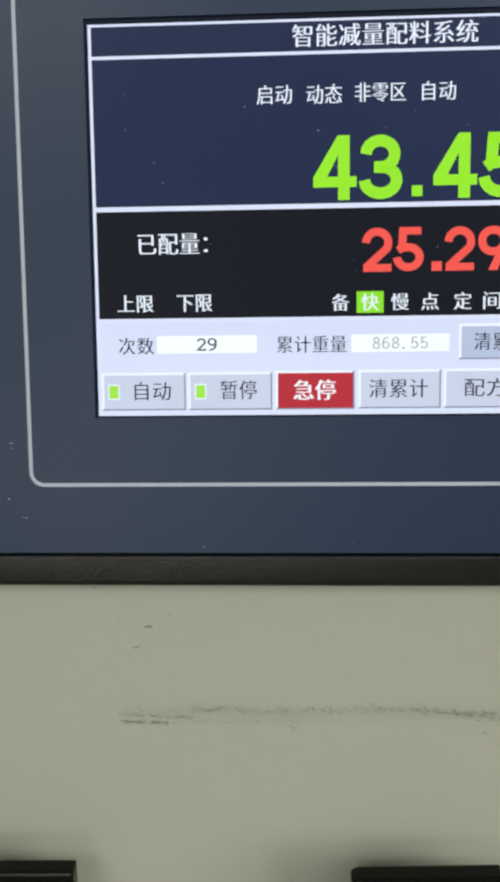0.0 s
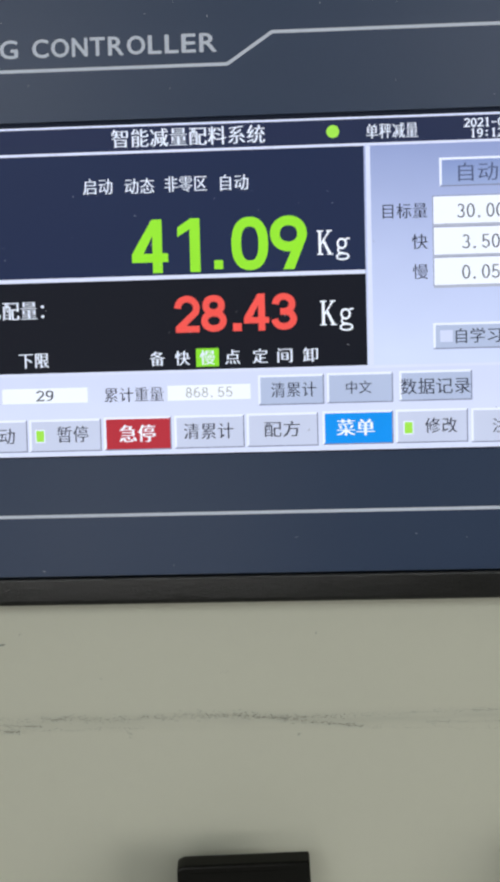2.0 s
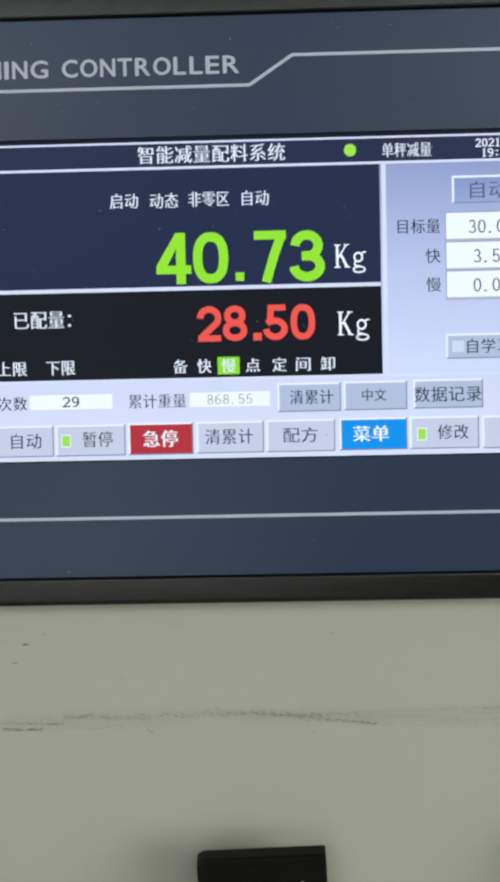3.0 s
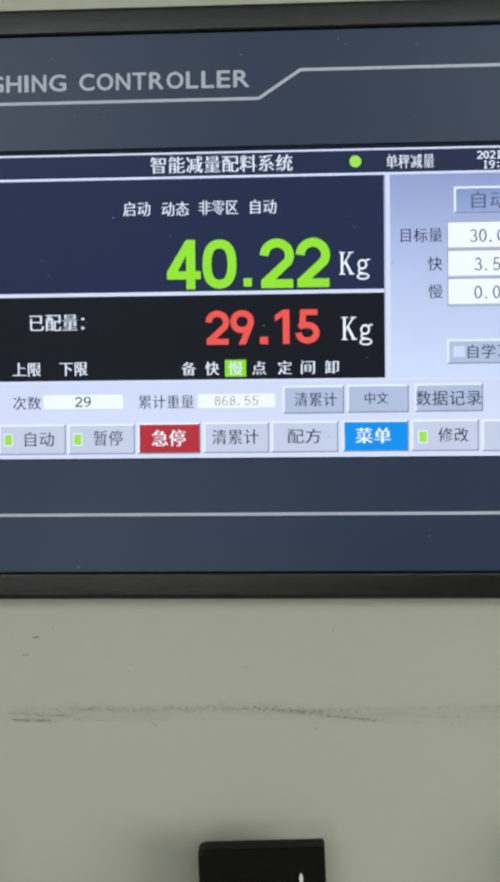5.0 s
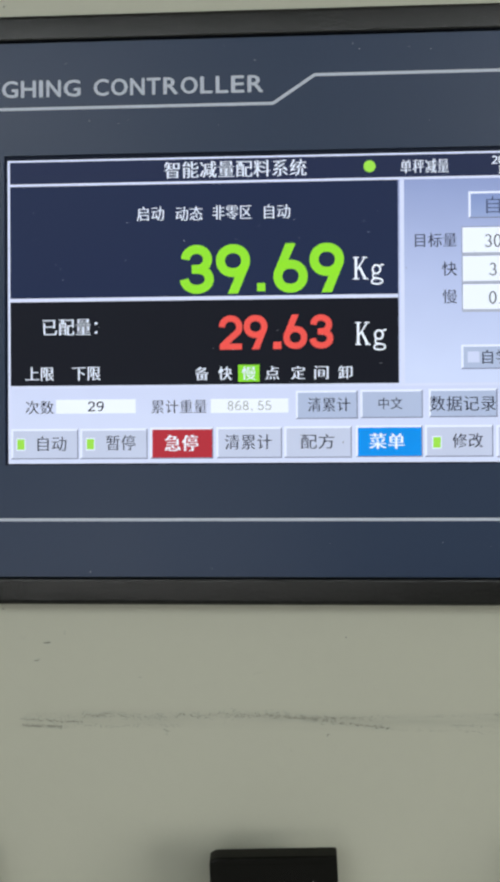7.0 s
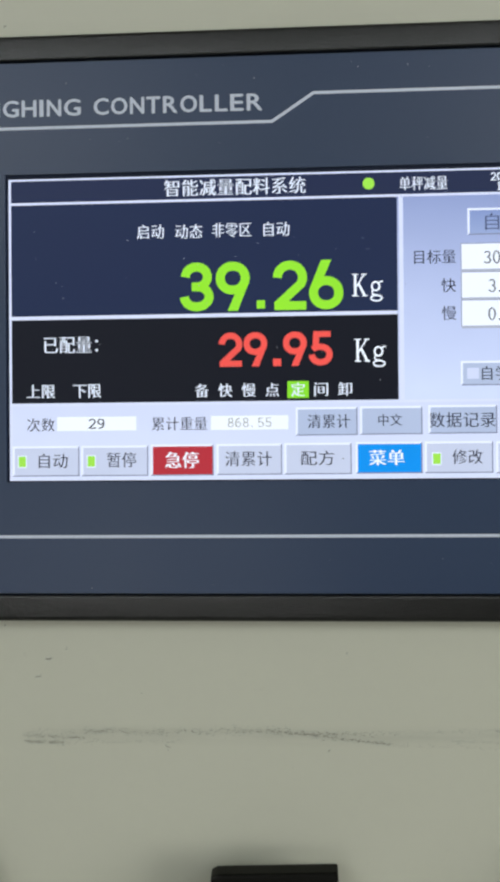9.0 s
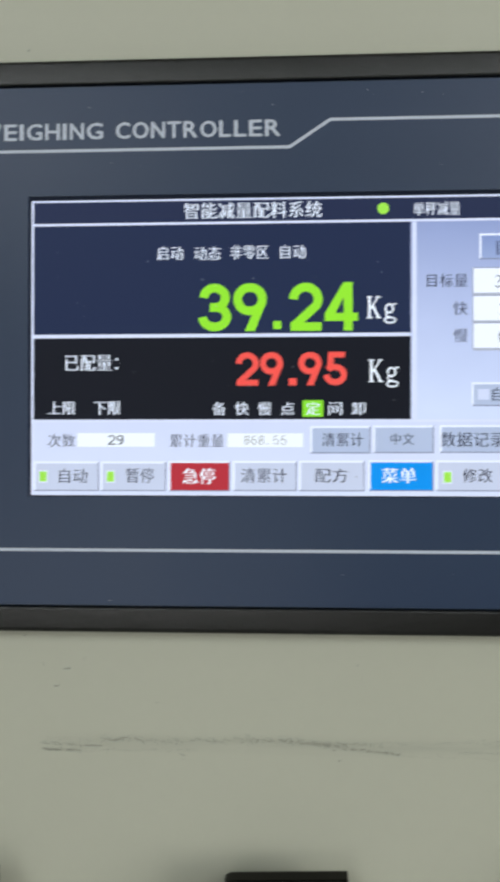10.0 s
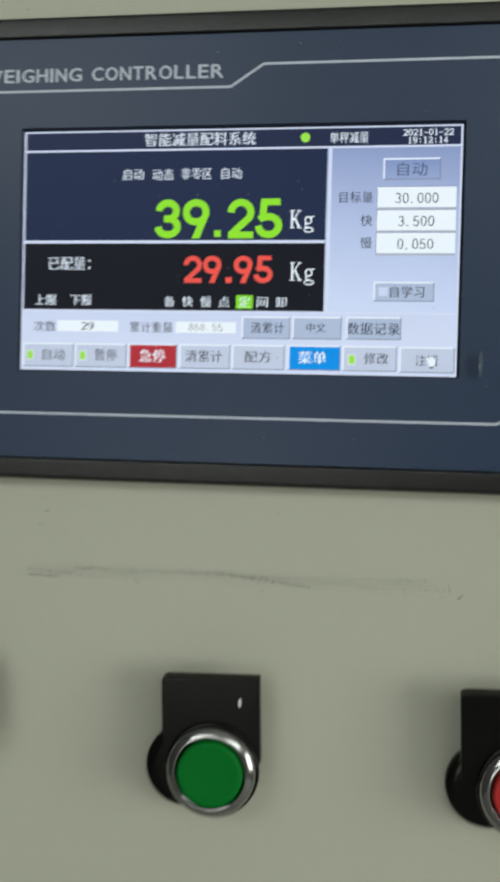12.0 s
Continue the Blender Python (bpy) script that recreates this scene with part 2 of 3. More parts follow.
def sheet_with_holes(bm, x0, x1, z0, z1, holes, y, back=None, mi=0):
    """A sheet facing the viewer with rectangular openings; back: also the depth of its edges."""
    xs = sorted({x0, x1, *(h[0] for h in holes), *(h[1] for h in holes)})
    zs = sorted({z0, z1, *(h[2] for h in holes), *(h[3] for h in holes)})
    for xa, xb in zip(xs, xs[1:]):
        for za, zb in zip(zs, zs[1:]):
            cx, cz = (xa + xb) / 2, (za + zb) / 2
            if any(h[0] < cx < h[1] and h[2] < cz < h[3] for h in holes):
                continue
            rect(bm, xa, xb, za, zb, y, mi)
    bmesh.ops.remove_doubles(bm, verts=bm.verts, dist=1e-7)
    if back is not None:
        edge = [e for e in bm.edges if e.is_boundary]
        out = bmesh.ops.extrude_edge_only(bm, edges=edge)["geom"]
        for v in out:
            if isinstance(v, bmesh.types.BMVert):
                v.co.y = back
        bmesh.ops.recalc_face_normals(bm, faces=bm.faces)


def ribbon(bm, pts, w, y, closed=False, mi=0, k=0.001):
    """A flat stroke of width w along points, mitred at its corners."""
    n = len(pts)
    P = [Vector(p) for p in pts]
    left, right = [], []
    for i in range(n):
        a = P[(i - 1) % n] if closed or i else None
        b = P[(i + 1) % n] if closed or i < n - 1 else None
        d1 = (P[i] - a).normalized() if a is not None else None
        d2 = (b - P[i]).normalized() if b is not None else None
        d1, d2 = d1 or d2, d2 or d1
        t = (d1 + d2).normalized()
        nn = Vector((-t.y, t.x))
        s = w / 2 / max(0.35, nn.dot(Vector((-d1.y, d1.x))))
        left.append(bm.verts.new(((P[i] + nn * s).x * k, y, (P[i] + nn * s).y * k)))
        right.append(bm.verts.new(((P[i] - nn * s).x * k, y, (P[i] - nn * s).y * k)))
    for i in range(n if closed else n - 1):
        j = (i + 1) % n
        f = bm.faces.new((right[i], right[j], left[j], left[i]))
        f.material_index = mi


def polygon(bm, pts, y, mi=0, k=0.001):
    f = bm.faces.new([bm.verts.new((x * k, y, z * k)) for x, z in pts])
    f.material_index = mi
    f.normal_update()
    bmesh.ops.triangulate(bm, faces=[f])


def arc(cx, cy, rx, ry, a0, a1, n=14):
    return [(cx + rx * math.cos(radians(a0 + (a1 - a0) * i / n)), cy + ry * math.sin(radians(a0 + (a1 - a0) * i / n))) for i in range(n + 1)]


def written(name, text, x0, x1, z1, z0, y, mat, parent, bold=0.0, label="", spacing=1.05, slim=0.006):
    """Writing in the built-in font, set into the box x0..x1, z0..z1 (millimetres). slim: by how much all strokes are thinned;
    the upright ones are then widened again, so that level strokes stay the finer ones."""
    c = bpy.data.curves.new(name, "FONT")
    c.body, c.resolution_u, c.space_character, c.offset = text, 3, spacing, -slim
    tmp = bpy.data.objects.new(name, c)
    scene.collection.objects.link(tmp)
    bpy.context.view_layer.update()
    me = bpy.data.meshes.new_from_object(tmp.evaluated_get(bpy.context.evaluated_depsgraph_get()))
    bpy.data.objects.remove(tmp)
    bpy.data.curves.remove(c)
    xs, ys = [v.co.x for v in me.vertices], [v.co.y for v in me.vertices]
    kx, kz = (x1 - x0) / (max(xs) - min(xs)), (z1 - z0) / (max(ys) - min(ys))
    for v in me.vertices:
        v.co = ((x0 + (v.co.x - min(xs)) * kx) / 1000, y, (z0 + (v.co.y - min(ys)) * kz) / 1000)
    if slim:
        bold = max(bold, 0.012 * (z1 - z0))
    if bold:
        thick = bmesh.new()
        for n, (dx, dz) in enumerate(((-1, 0), (1, 0)) if slim else ((-1, 0), (1, 0), (0, 0.7), (0, -0.7))):
            first = len(thick.verts)
            thick.from_mesh(me)
            thick.verts.ensure_lookup_table()
            for v in thick.verts[first:]:
                v.co.x += dx * bold / 1000
                v.co.z += dz * bold / 1000
                v.co.y -= n * 0.00002
        thick.to_mesh(me)
        thick.free()
    me.materials.clear()
    me.materials.append(mat)
    ob = new(name, me)
    ob.parent = parent
    return tagged(ob, label)


# ---- numerals: strokes in a box 0.70 wide and 1 high ----
def super_ring(cx, cy, rx, ry, e=2.5, n=28):
    pts = []
    for i in range(n):
        a = 2 * math.pi * i / n
        c, s = math.cos(a), math.sin(a)
        pts.append((cx + rx * math.copysign(abs(c) ** (2 / e), c), cy + ry * math.copysign(abs(s) ** (2 / e), s)))
    return pts


S = 0.185


def box_pts(x0, x1, y0, y1):
    return [(x0, y0), (x1, y0), (x1, y1), (x0, y1)]


def turned(strokes):
    return [(kind, [(0.70 - x, 1 - y) for x, y in pts]) for kind, pts in strokes]


SIX = [("ring", super_ring(0.35, 0.335, 0.257, 0.243, 2.1)), ("fill", [(0.25, 1.0), (0.46, 1.0), (0.30, 0.64), (0.21, 0.48), (0.012, 0.36), (0.045, 0.50)])]
NUMERALS = {
    "0": [("ring", super_ring(0.35, 0.5, 0.257, 0.407, 2.4))],
    "1": [("fill", [(0.15, 0.66), (0.38, 0.80), (0.38, 0.0), (0.575, 0.0), (0.575, 1.0), (0.40, 1.0), (0.15, 0.84)])],
    "2": [("line", arc(0.35, 0.655, 0.257, 0.252, 180, -32, 16) + [(0.10, 0.10)]), ("fill", box_pts(0.03, 0.68, 0, S - 0.01))],
    "3": [("line", arc(0.34, 0.70, 0.228, 0.207, 180, -90)), ("line", arc(0.345, 0.30, 0.257, 0.207, 90, -180)),
          ("fill", box_pts(0.24, 0.36, 0.41, 0.59))],
    "4": [("fill", box_pts(0.01, 0.70, 0.20, 0.365)), ("fill", box_pts(0.405, 0.59, 0.0, 1.0)),
          ("fill", [(0.01, 0.36), (0.01, 0.22), (0.20, 0.30), (0.43, 0.74), (0.43, 1.0), (0.40, 1.0)])],
    "5": [("fill", box_pts(0.13, 0.63, 0.83, 1.0)), ("line", [(0.215, 0.95), (0.185, 0.50)]),
          ("line", [(0.10, 0.47), (0.19, 0.535)] + arc(0.335, 0.32, 0.262, 0.228, 110, -180))],
    "6": SIX,
    "7": [("fill", box_pts(0.04, 0.67, 0.83, 1.0)), ("line", [(0.575, 0.90), (0.43, 0.52), (0.27, 0.0)])],
    "8": [("ring", super_ring(0.35, 0.715, 0.215, 0.192, 2.1)), ("ring", super_ring(0.35, 0.30, 0.257, 0.207, 2.1))],
    "9": turned(SIX),
}


def numeral(bm, ch, x0, z0, w, h, y, mi=0):
    """One numeral with its lower corner at x0, z0 (millimetres)."""
    for kind, pts in NUMERALS[ch]:
        pts = [(x0 + px / 0.70 * w, z0 + py * h) for px, py in pts]
        if kind == "fill":
            polygon(bm, pts, y, mi)
        else:
            ribbon(bm, pts, S * h * 0.98, y, kind == "ring", mi)


THIN = {
    "0": [("ring", super_ring(0.35, 0.5, 0.26, 0.46, 2.0))],
    "1": [("line", [(0.18, 0.84), (0.37, 0.96), (0.37, 0.04)]), ("line", [(0.16, 0.03), (0.58, 0.03)])],
    "2": [("line", arc(0.35, 0.70, 0.26, 0.26, 165, -30) + [(0.10, 0.05), (0.62, 0.05), (0.62, 0.15)])],
    "3": [("line", arc(0.33, 0.73, 0.22, 0.23, 150, -90)), ("line", arc(0.33, 0.27, 0.27, 0.23, 90, -155))],
    "4": [("line", [(0.66, 0.27), (0.06, 0.27), (0.45, 0.96), (0.45, 0.03)]), ("line", [(0.32, 0.03), (0.58, 0.03)])],
    "5": [("line", [(0.58, 0.95), (0.17, 0.95), (0.14, 0.50)] + arc(0.33, 0.31, 0.27, 0.27, 120, -155))],
    "6": [("ring", super_ring(0.35, 0.30, 0.26, 0.26, 2.0)), ("line", arc(0.46, 0.45, 0.37, 0.50, 75, 180))],
    "7": [("line", [(0.09, 0.82), (0.11, 0.95), (0.60, 0.95), (0.34, 0.5), (0.29, 0.03)])],
    "8": [("ring", super_ring(0.35, 0.74, 0.20, 0.22, 2.0)), ("ring", super_ring(0.35, 0.27, 0.25, 0.23, 2.0))],
    "9": [("ring", super_ring(0.35, 0.70, 0.26, 0.26, 2.0)), ("line", arc(0.24, 0.55, 0.37, 0.50, -105, 0))],
    "-": [("line", [(0.06, 0.47), (0.64, 0.47)])],
    ".": [("ring", super_ring(0.22, 0.06, 0.04, 0.035, 2.0, 8))],
    ":": [("ring", super_ring(0.35, 0.22, 0.05, 0.035, 2.0, 8)), ("ring", super_ring(0.35, 0.72, 0.05, 0.035, 2.0, 8))],
}


def figures(name, text, x0, x1, z1, z0, y, mat, parent, pen=0.085):
    """Figures of even pitch in a narrow face whose upright strokes are the thicker ones."""
    b = bmesh.new()
    pitch, h, wide = (x1 - x0) / (len(text) - 0.12), z1 - z0, 1.35
    for i, ch in enumerate(text):
        for kind, pts in THIN[ch]:
            ribbon(b, [((x0 + (i + px / 0.70 * 0.88) * pitch) / wide, z0 + pz * h) for px, pz in pts], pen * h, y, kind == "ring")
    for v in b.verts:
        v.co.x *= wide
    return part(name, b, mat, parent)


def digit_wheel(name, faces, x0, x1, z0, z1, glyph, mats, parent, label, gw, gh):
    """A wheel with one flat face for each character, which turns to show them in the window x0..x1, z0..z1 (millimetres)."""
    n, half = len(faces), (z1 - z0) / 2
    r = half / math.tan(math.pi / n) if n > 2 else 0.25
    bm = bmesh.new()
    for k, ch in enumerate(faces):
        f = bmesh.new()
        w = (x1 - x0) / 2 + 0.02
        rect(f, -w, w, -half, half, -r / 1000, 0)
        glyph(f, ch, gw, gh, -r / 1000 - 0.00006)
        bmesh.ops.rotate(f, verts=f.verts, cent=(0, 0, 0), matrix=Matrix.Rotation(-2 * math.pi * k / n, 3, "X"))
        tmp = bpy.data.meshes.new("tmp")
        f.to_mesh(tmp)
        f.free()
        bm.from_mesh(tmp)
        bpy.data.meshes.remove(tmp)
    ob = part(name, bm, mats, parent, label)
    ob.location = ((x0 + x1) / 2000, FACE + 0.00005 + r / 1000, (z0 + z1) / 2000)
    return ob


def big_glyph(bm, ch, w, h, y):
    numeral(bm, ch, -w / 2, -h / 2, w, h, y, 1)


# ---- the room ----
def wall(name, x0, x1, y0, y1, z0, z1, mat):
    bm = bmesh.new()
    slab(bm, x0, x1, z0, z1, y0, y1)
    return tagged(part(name, bm, mat), kind="structure")


tagged(wall("floor", -2.4, 2.4, -5.6, 0.6, -0.1, 0.0, CONCRETE), "grey concrete floor of the control room", "floor")
tagged(wall("wall_north", -2.4, 2.4, 0.6, 0.7, 0.0, 3.0, PLASTER), "grey plastered wall behind the cabinet", "wall")
tagged(wall("wall_south", -2.4, 2.4, -5.7, -5.6, 0.0, 3.0, PLASTER), "grey plastered wall", "wall")
tagged(wall("wall_west", -2.5, -2.4, -5.7, 0.7, 0.0, 3.0, DIMMING_WALL), "unseen wall, darkened to dim the reflection in the left bezel", "wall")
tagged(wall("wall_east", 2.4, 2.5, -5.7, 0.7, 0.0, 3.0, PLASTER), "grey plastered wall", "wall")
tagged(wall("ceiling", -2.5, 2.5, -5.7, 0.7, 3.0, 3.1, PLASTER), "grey plain ceiling", "ceiling")


# ---- the control cabinet ----
def build_cabinet():
    cab = tagged(new("control_cabinet"), "pebble-grey powder-coated steel control cabinet with scuffed front", "cabinet")
    bm = bmesh.new()
    sheet_with_holes(bm, -300, 300, 60, 1700, [(-106, 106, 1350 - 78, 1350 + 78)], ENCLOSURE, ENCLOSURE + 0.0015)
    part("front_panel", bm, PAINT, cab, "pebble-grey painted sheet with dark scuff marks")
    for name, x0, x1, z0, z1, y0, y1 in (("side_panel", -0.300, -0.2985, 0.06, 1.70, 0.0096, 0.38), ("side_panel", 0.2985, 0.300, 0.06, 1.70, 0.0096, 0.38),
                                         ("back_panel", -0.2985, 0.2985, 0.06, 1.70, 0.3785, 0.38), ("top_panel", -0.2985, 0.2985, 1.6985, 1.70, 0.0096, 0.3784),
                                         ("base_panel", -0.2985, 0.2985, 0.06, 0.0615, 0.0096, 0.3784)):
        bm = bmesh.new()
        slab(bm, x0, x1, z0, z1, y0, y1)
        part(name, bm, PAINT, cab)
    bm = bmesh.new()
    slab(bm, -0.29, 0.29, 0.0, 0.0598, 0.02, 0.37, 0.002)
    part("plinth", bm, BLACK, cab, "black plinth")
    return cab


cabinet = build_cabinet()


def flecks(name, runs, mat, parent, y, size, seed, label, streak=1.5):
    """Tiny irregular chips and rubs strewn along lines (x, z in millimetres from the display's middle)."""
    rng = random.Random(seed)
    bm = bmesh.new()
    for (xa, za), (xb, zb), count, spread, big in runs:
        for _ in range(count):
            u = rng.random()
            cx, cz = xa + (xb - xa) * u, za + (zb - za) * u + rng.gauss(0, spread)
            r = size * big * (0.4 + rng.random())
            lean, long = rng.uniform(-0.12, 0.12), streak * rng.uniform(0.6, 1.6)
            pts = []
            for i in range(6):
                a = 2 * math.pi * i / 6
                q = r * rng.uniform(0.6, 1.1)
                px, pz = q * long * math.cos(a), q * 0.6 * math.sin(a)
                pts.append((cx + px * math.cos(lean) - pz * math.sin(lean), cz + px * math.sin(lean) + pz * math.cos(lean)))
            f = bm.faces.new([bm.verts.new((px / 1000, y, CZ + pz / 1000)) for px, pz in pts])
    return tagged(part(name, bm, mat, parent, label), kind="stuff")


# ---- the weighing controller ----
ctl = tagged(new("weighing_controller"), "dark weighing controller with lit colour display set in the cabinet front", "controller")
ctl.location = (0, 0, CZ)


def round_loop(hx, hz, r, n=6):
    pts = []
    for sx, sz, a0 in ((1, 1, 0), (-1, 1, 90), (-1, -1, 180), (1, -1, 270)):
        for i in range(n + 1):
            a = radians(a0 + 90 * i / n)
            pts.append((sx * (hx - r) + r * math.cos(a), sz * (hz - r) + r * math.sin(a)))
    return pts


def build_bezel():
    loops = [(102.6, 74.7, 0.5, 1.6), (102.6, 74.7, 0.5, -0.8), (102.7, 74.9, 0.6, -1.1), (102.9, 75.1, 0.7, -1.2), (103.4, 75.6, 0.7, -1.2), (104.6, 80.6, 0.8, -1.2),
             (106.6, 81.2, 0.9, -1.08), (108.4, 81.6, 1.0, -0.72), (110.0, 81.9, 1.2, -0.12), (111.4, 82.1, 1.4, 0.72), (112.6, 82.3, 1.6, 1.8), (113.6, 82.45, 1.7, 3.1),
             (114.4, 82.6, 1.8, 4.8), (114.9, 82.7, 1.9, 6.6), (115.0, 82.7, 1.9, 7.95), (104.5, 76.5, 1.5, 7.95)]
    bm = bmesh.new()
    rows = [[bm.verts.new((min(x, x * 1.24 + 24.7) / 1000, y / 1000, (z - 0.15) / 1000)) for x, z in round_loop(hx, hz, r)] for hx, hz, r, y in loops]
    n = len(rows[0])
    for a, b in zip(rows, rows[1:]):
        for i in range(n):
            bm.faces.new((a[i], a[(i + 1) % n], b[(i + 1) % n], b[i]))
    bmesh.ops.recalc_face_normals(bm, faces=bm.faces)
    return part("bezel", bm, BEZEL, ctl, "black grained plastic bezel with rounded sides", True)


build_bezel()

bm = bmesh.new()
sheet_with_holes(bm, -102.2, 102.2, -74.5, 74.2, [(-77.7, 77.95, -43.5, 42.8)], 0.0, 0.0006)
film = part("front_film", bm, FILM, ctl, "slate-blue satin membrane")
bm = bmesh.new()
slab(bm, -0.100, 0.100, -0.072, 0.072, 0.048, 0.050)
for x0, x1, z0, z1 in ((-0.100, -0.098, -0.072, 0.072), (0.098, 0.100, -0.072, 0.072), (-0.098, 0.098, 0.070, 0.072), (-0.098, 0.098, -0.072, -0.070)):
    slab(bm, x0, x1, z0, z1, 0.0022, 0.0479)
part("rear_housing", bm, HOUSING, ctl)

# printed outline with a step over the lettering
L0, R0, B0, T0, T1 = -92.8, 93.0, -58.7, 55.8, 63.4
outline = ([(-2.5, T0)] + [(9.0, T1)] + arc(R0 - 3, T1 - 3, 3, 3, 90, 0, 6) + arc(R0 - 3, B0 + 3, 3, 3, 0, -90, 6)
           + arc(L0 + 3, B0 + 3, 3, 3, 270, 180, 6) + arc(L0 + 3, T0 - 3, 3, 3, 180, 90, 6))
bm = bmesh.new()
ribbon(bm, outline, 0.85, -0.00008, True)
part("outline", bm, PRINT, film, "pale grey printed line")


def spaced_word(letters, x0, scale):
    """A printed word whose letters each have their own start and end along the line (millimetres = x0 + step * scale)."""
    joined = bmesh.new()
    for ch, a, b in letters:
        one = written("letter", ch, x0 + a * scale, x0 + b * scale, 63.6, 59.05, -0.00008, PRINT, film, 0.15, slim=0.0)
        joined.from_mesh(one.data)
        bpy.data.objects.remove(one)
    return part("lettering", joined, PRINT, film, "pale grey printed capitals")


spaced_word([("W", 0, 95), ("E", 115, 175), ("I", 192, 208), ("G", 228, 302), ("H", 320, 388), ("I", 407, 422), ("N", 443, 508), ("G", 526, 603)], -91.4, 0.0585)
spaced_word([("C", 0, 70), ("O", 86, 163), ("N", 180, 246), ("T", 261, 325), ("R", 343, 410), ("O", 428, 506), ("L", 523, 578), ("L", 598, 655),
             ("E", 673, 733), ("R", 753, 826)], -52.2, 0.0569)
bm = bmesh.new()
sheet_with_holes(bm, -77.8, 78.05, -43.6, 42.9, [(-77.0, 77.0, -43.1, 41.7)], FACE - 0.0002)
part("window_border", bm, GAP, film, "black border round the display")
for text, mat, x, z, w, h, y in (("dried glue smear", SMEAR, 82.3, -39.4, 3.6, 5.8, -0.00006), ("pale dried edge of the smear", SMEAR_EDGE, 84.9, -38.6, 1.0, 5.4, -0.0001)):
    bm = bmesh.new()
    rect(bm, -w, w, -h, h, 0.0)
    part("smear", bm, mat, film, text).location = (x / 1000, y, z / 1000)

# --- the display, layer by layer ---
G_WIN = [(-28.8, -18.85), (-18.8, -8.85), (-2.9, 7.0), (7.05, 17.0)]
R_WIN = [(-18.0, -11.15), (-11.1, -4.25), (-0.2, 6.75), (6.8, 14.2)]
GZ, RZ = (3.45, 17.65), (-12.0, -2.1)
STATE = (-30.4, -21.6, 23.6, 28.6)
SEC = [(68.8, 70.5), (70.55, 72.25)]
SEC_Z = (35.5, 37.95)
Y1, Y2, Y3 = FACE - 0.00008, FACE - 0.00016, FACE - 0.00024
bm = bmesh.new()
sheet_with_holes(bm, -77.0, 31.6, 2.5, 41.7, [(a, b, *GZ) for a, b in G_WIN] + [STATE], FACE)
display = part("display", bm, NAVY, ctl, "lit display with dark blue reading field")


def layer(name, pieces, mat, y=FACE, label=""):
    b = bmesh.new()
    for q in pieces:
        rect(b, *q, y)
    return part(name, b, mat, display, label)


bm = bmesh.new()
sheet_with_holes(bm, -77.0, 31.6, -21.4, 2.5, [(a, b, *RZ) for a, b in R_WIN], FACE)
part("batch_field", bm, DEEP, display, "black field of the batched amount")
bm = bmesh.new()
sheet_with_holes(bm, -77.0, 77.0, 34.7, 41.7, [(a, b, *SEC_Z) for a, b in SEC], FACE - 0.00004)
part("title_bar", bm, TITLE, display, "dark blue title bar")
layer("side_panel", [(31.6, 77.0, -22.0, 34.7)], PANEL, FACE, "pale blue shaded settings field")
layer("key_tray", [(-77.0, 77.0, -43.1, -21.4)], TRAY, FACE - 0.00004, "pale lilac key field")
for q in ((-77.0, 77.0, 41.15, 41.7), (-77.0, 77.0, 34.35, 35.05), (-76.6, 31.5, 2.0, 3.05), (-77.0, -76.3, -42.4, 41.1), (32.05, 33.25, -21.4, 34.3),
          (76.35, 77.0, -42.4, 41.1), (-76.2, 76.3, -22.2, -21.5), (-77.0, 77.0, -43.1, -42.45)):
    layer("white_rule", [q], RULE, Y1)

written("title_text", "智能减量配料系统", -32.7, 6.5, 40.5, 35.9, Y2, SNOW, display, 0.11, "white bold title characters")
written("mode_text", "单秤减量", 32.4, 45.4, 39.8, 36.0, Y2, SNOW, display, 0.06)
figures("date_text", "2021-01-22", 57.1, 73.9, 40.3, 38.2, Y2, SNOW, display, 0.15)
figures("time_text", "19:12:", 58.6, 68.7, 37.65, 35.55, Y2, SNOW, display, 0.15)
bm = bmesh.new()
polygon(bm, arc(23.9, 38.15, 1.65, 1.65, 0, 342, 19), Y2)
part("status_lamp", bm, LED, display, "round green status lamp")

for text, x0, x1 in (("启动", -40.5, -33.0), ("非零区", -19.4, -8.6), ("自动", -5.1, 2.0)):
    written("status_text", text, x0, x1, 28.2, 24.2, Y2, SNOW, display, 0.07)
written("amount_text", "已配量：", -67.1, -51.8, -2.9, -7.4, Y2, SNOW, display, 0.12)
written("limit_text", "上限", -72.0, -64.1, -16.2, -20.0, Y2, SNOW, display, 0.11)
written("limit_text", "下限", -58.7, -51.0, -16.2, -20.0, Y2, SNOW, display, 0.11)
for text, xc in (("备", -22.6), ("快", -16.1), ("慢", -9.6), ("点", -3.1), ("定", 4.05), ("间", 10.4), ("卸", 16.95)):
    written("step_text", text, xc - 1.85, xc + 1.85, -16.5, -20.2, Y3, SNOW, display, 0.10)
layer("decimal_point", [(-7.2, -4.9, 4.2, 6.5)], LIME, Y2)
layer("decimal_point", [(-2.8, -0.55, -11.8, -9.75)], CORAL, Y2)

bm = bmesh.new()
rect(bm, -2.95, 2.95, -2.35, 2.35, 0.0)
step_mark = part("step_mark", bm, MARK, display, "bright green marker of the running step")


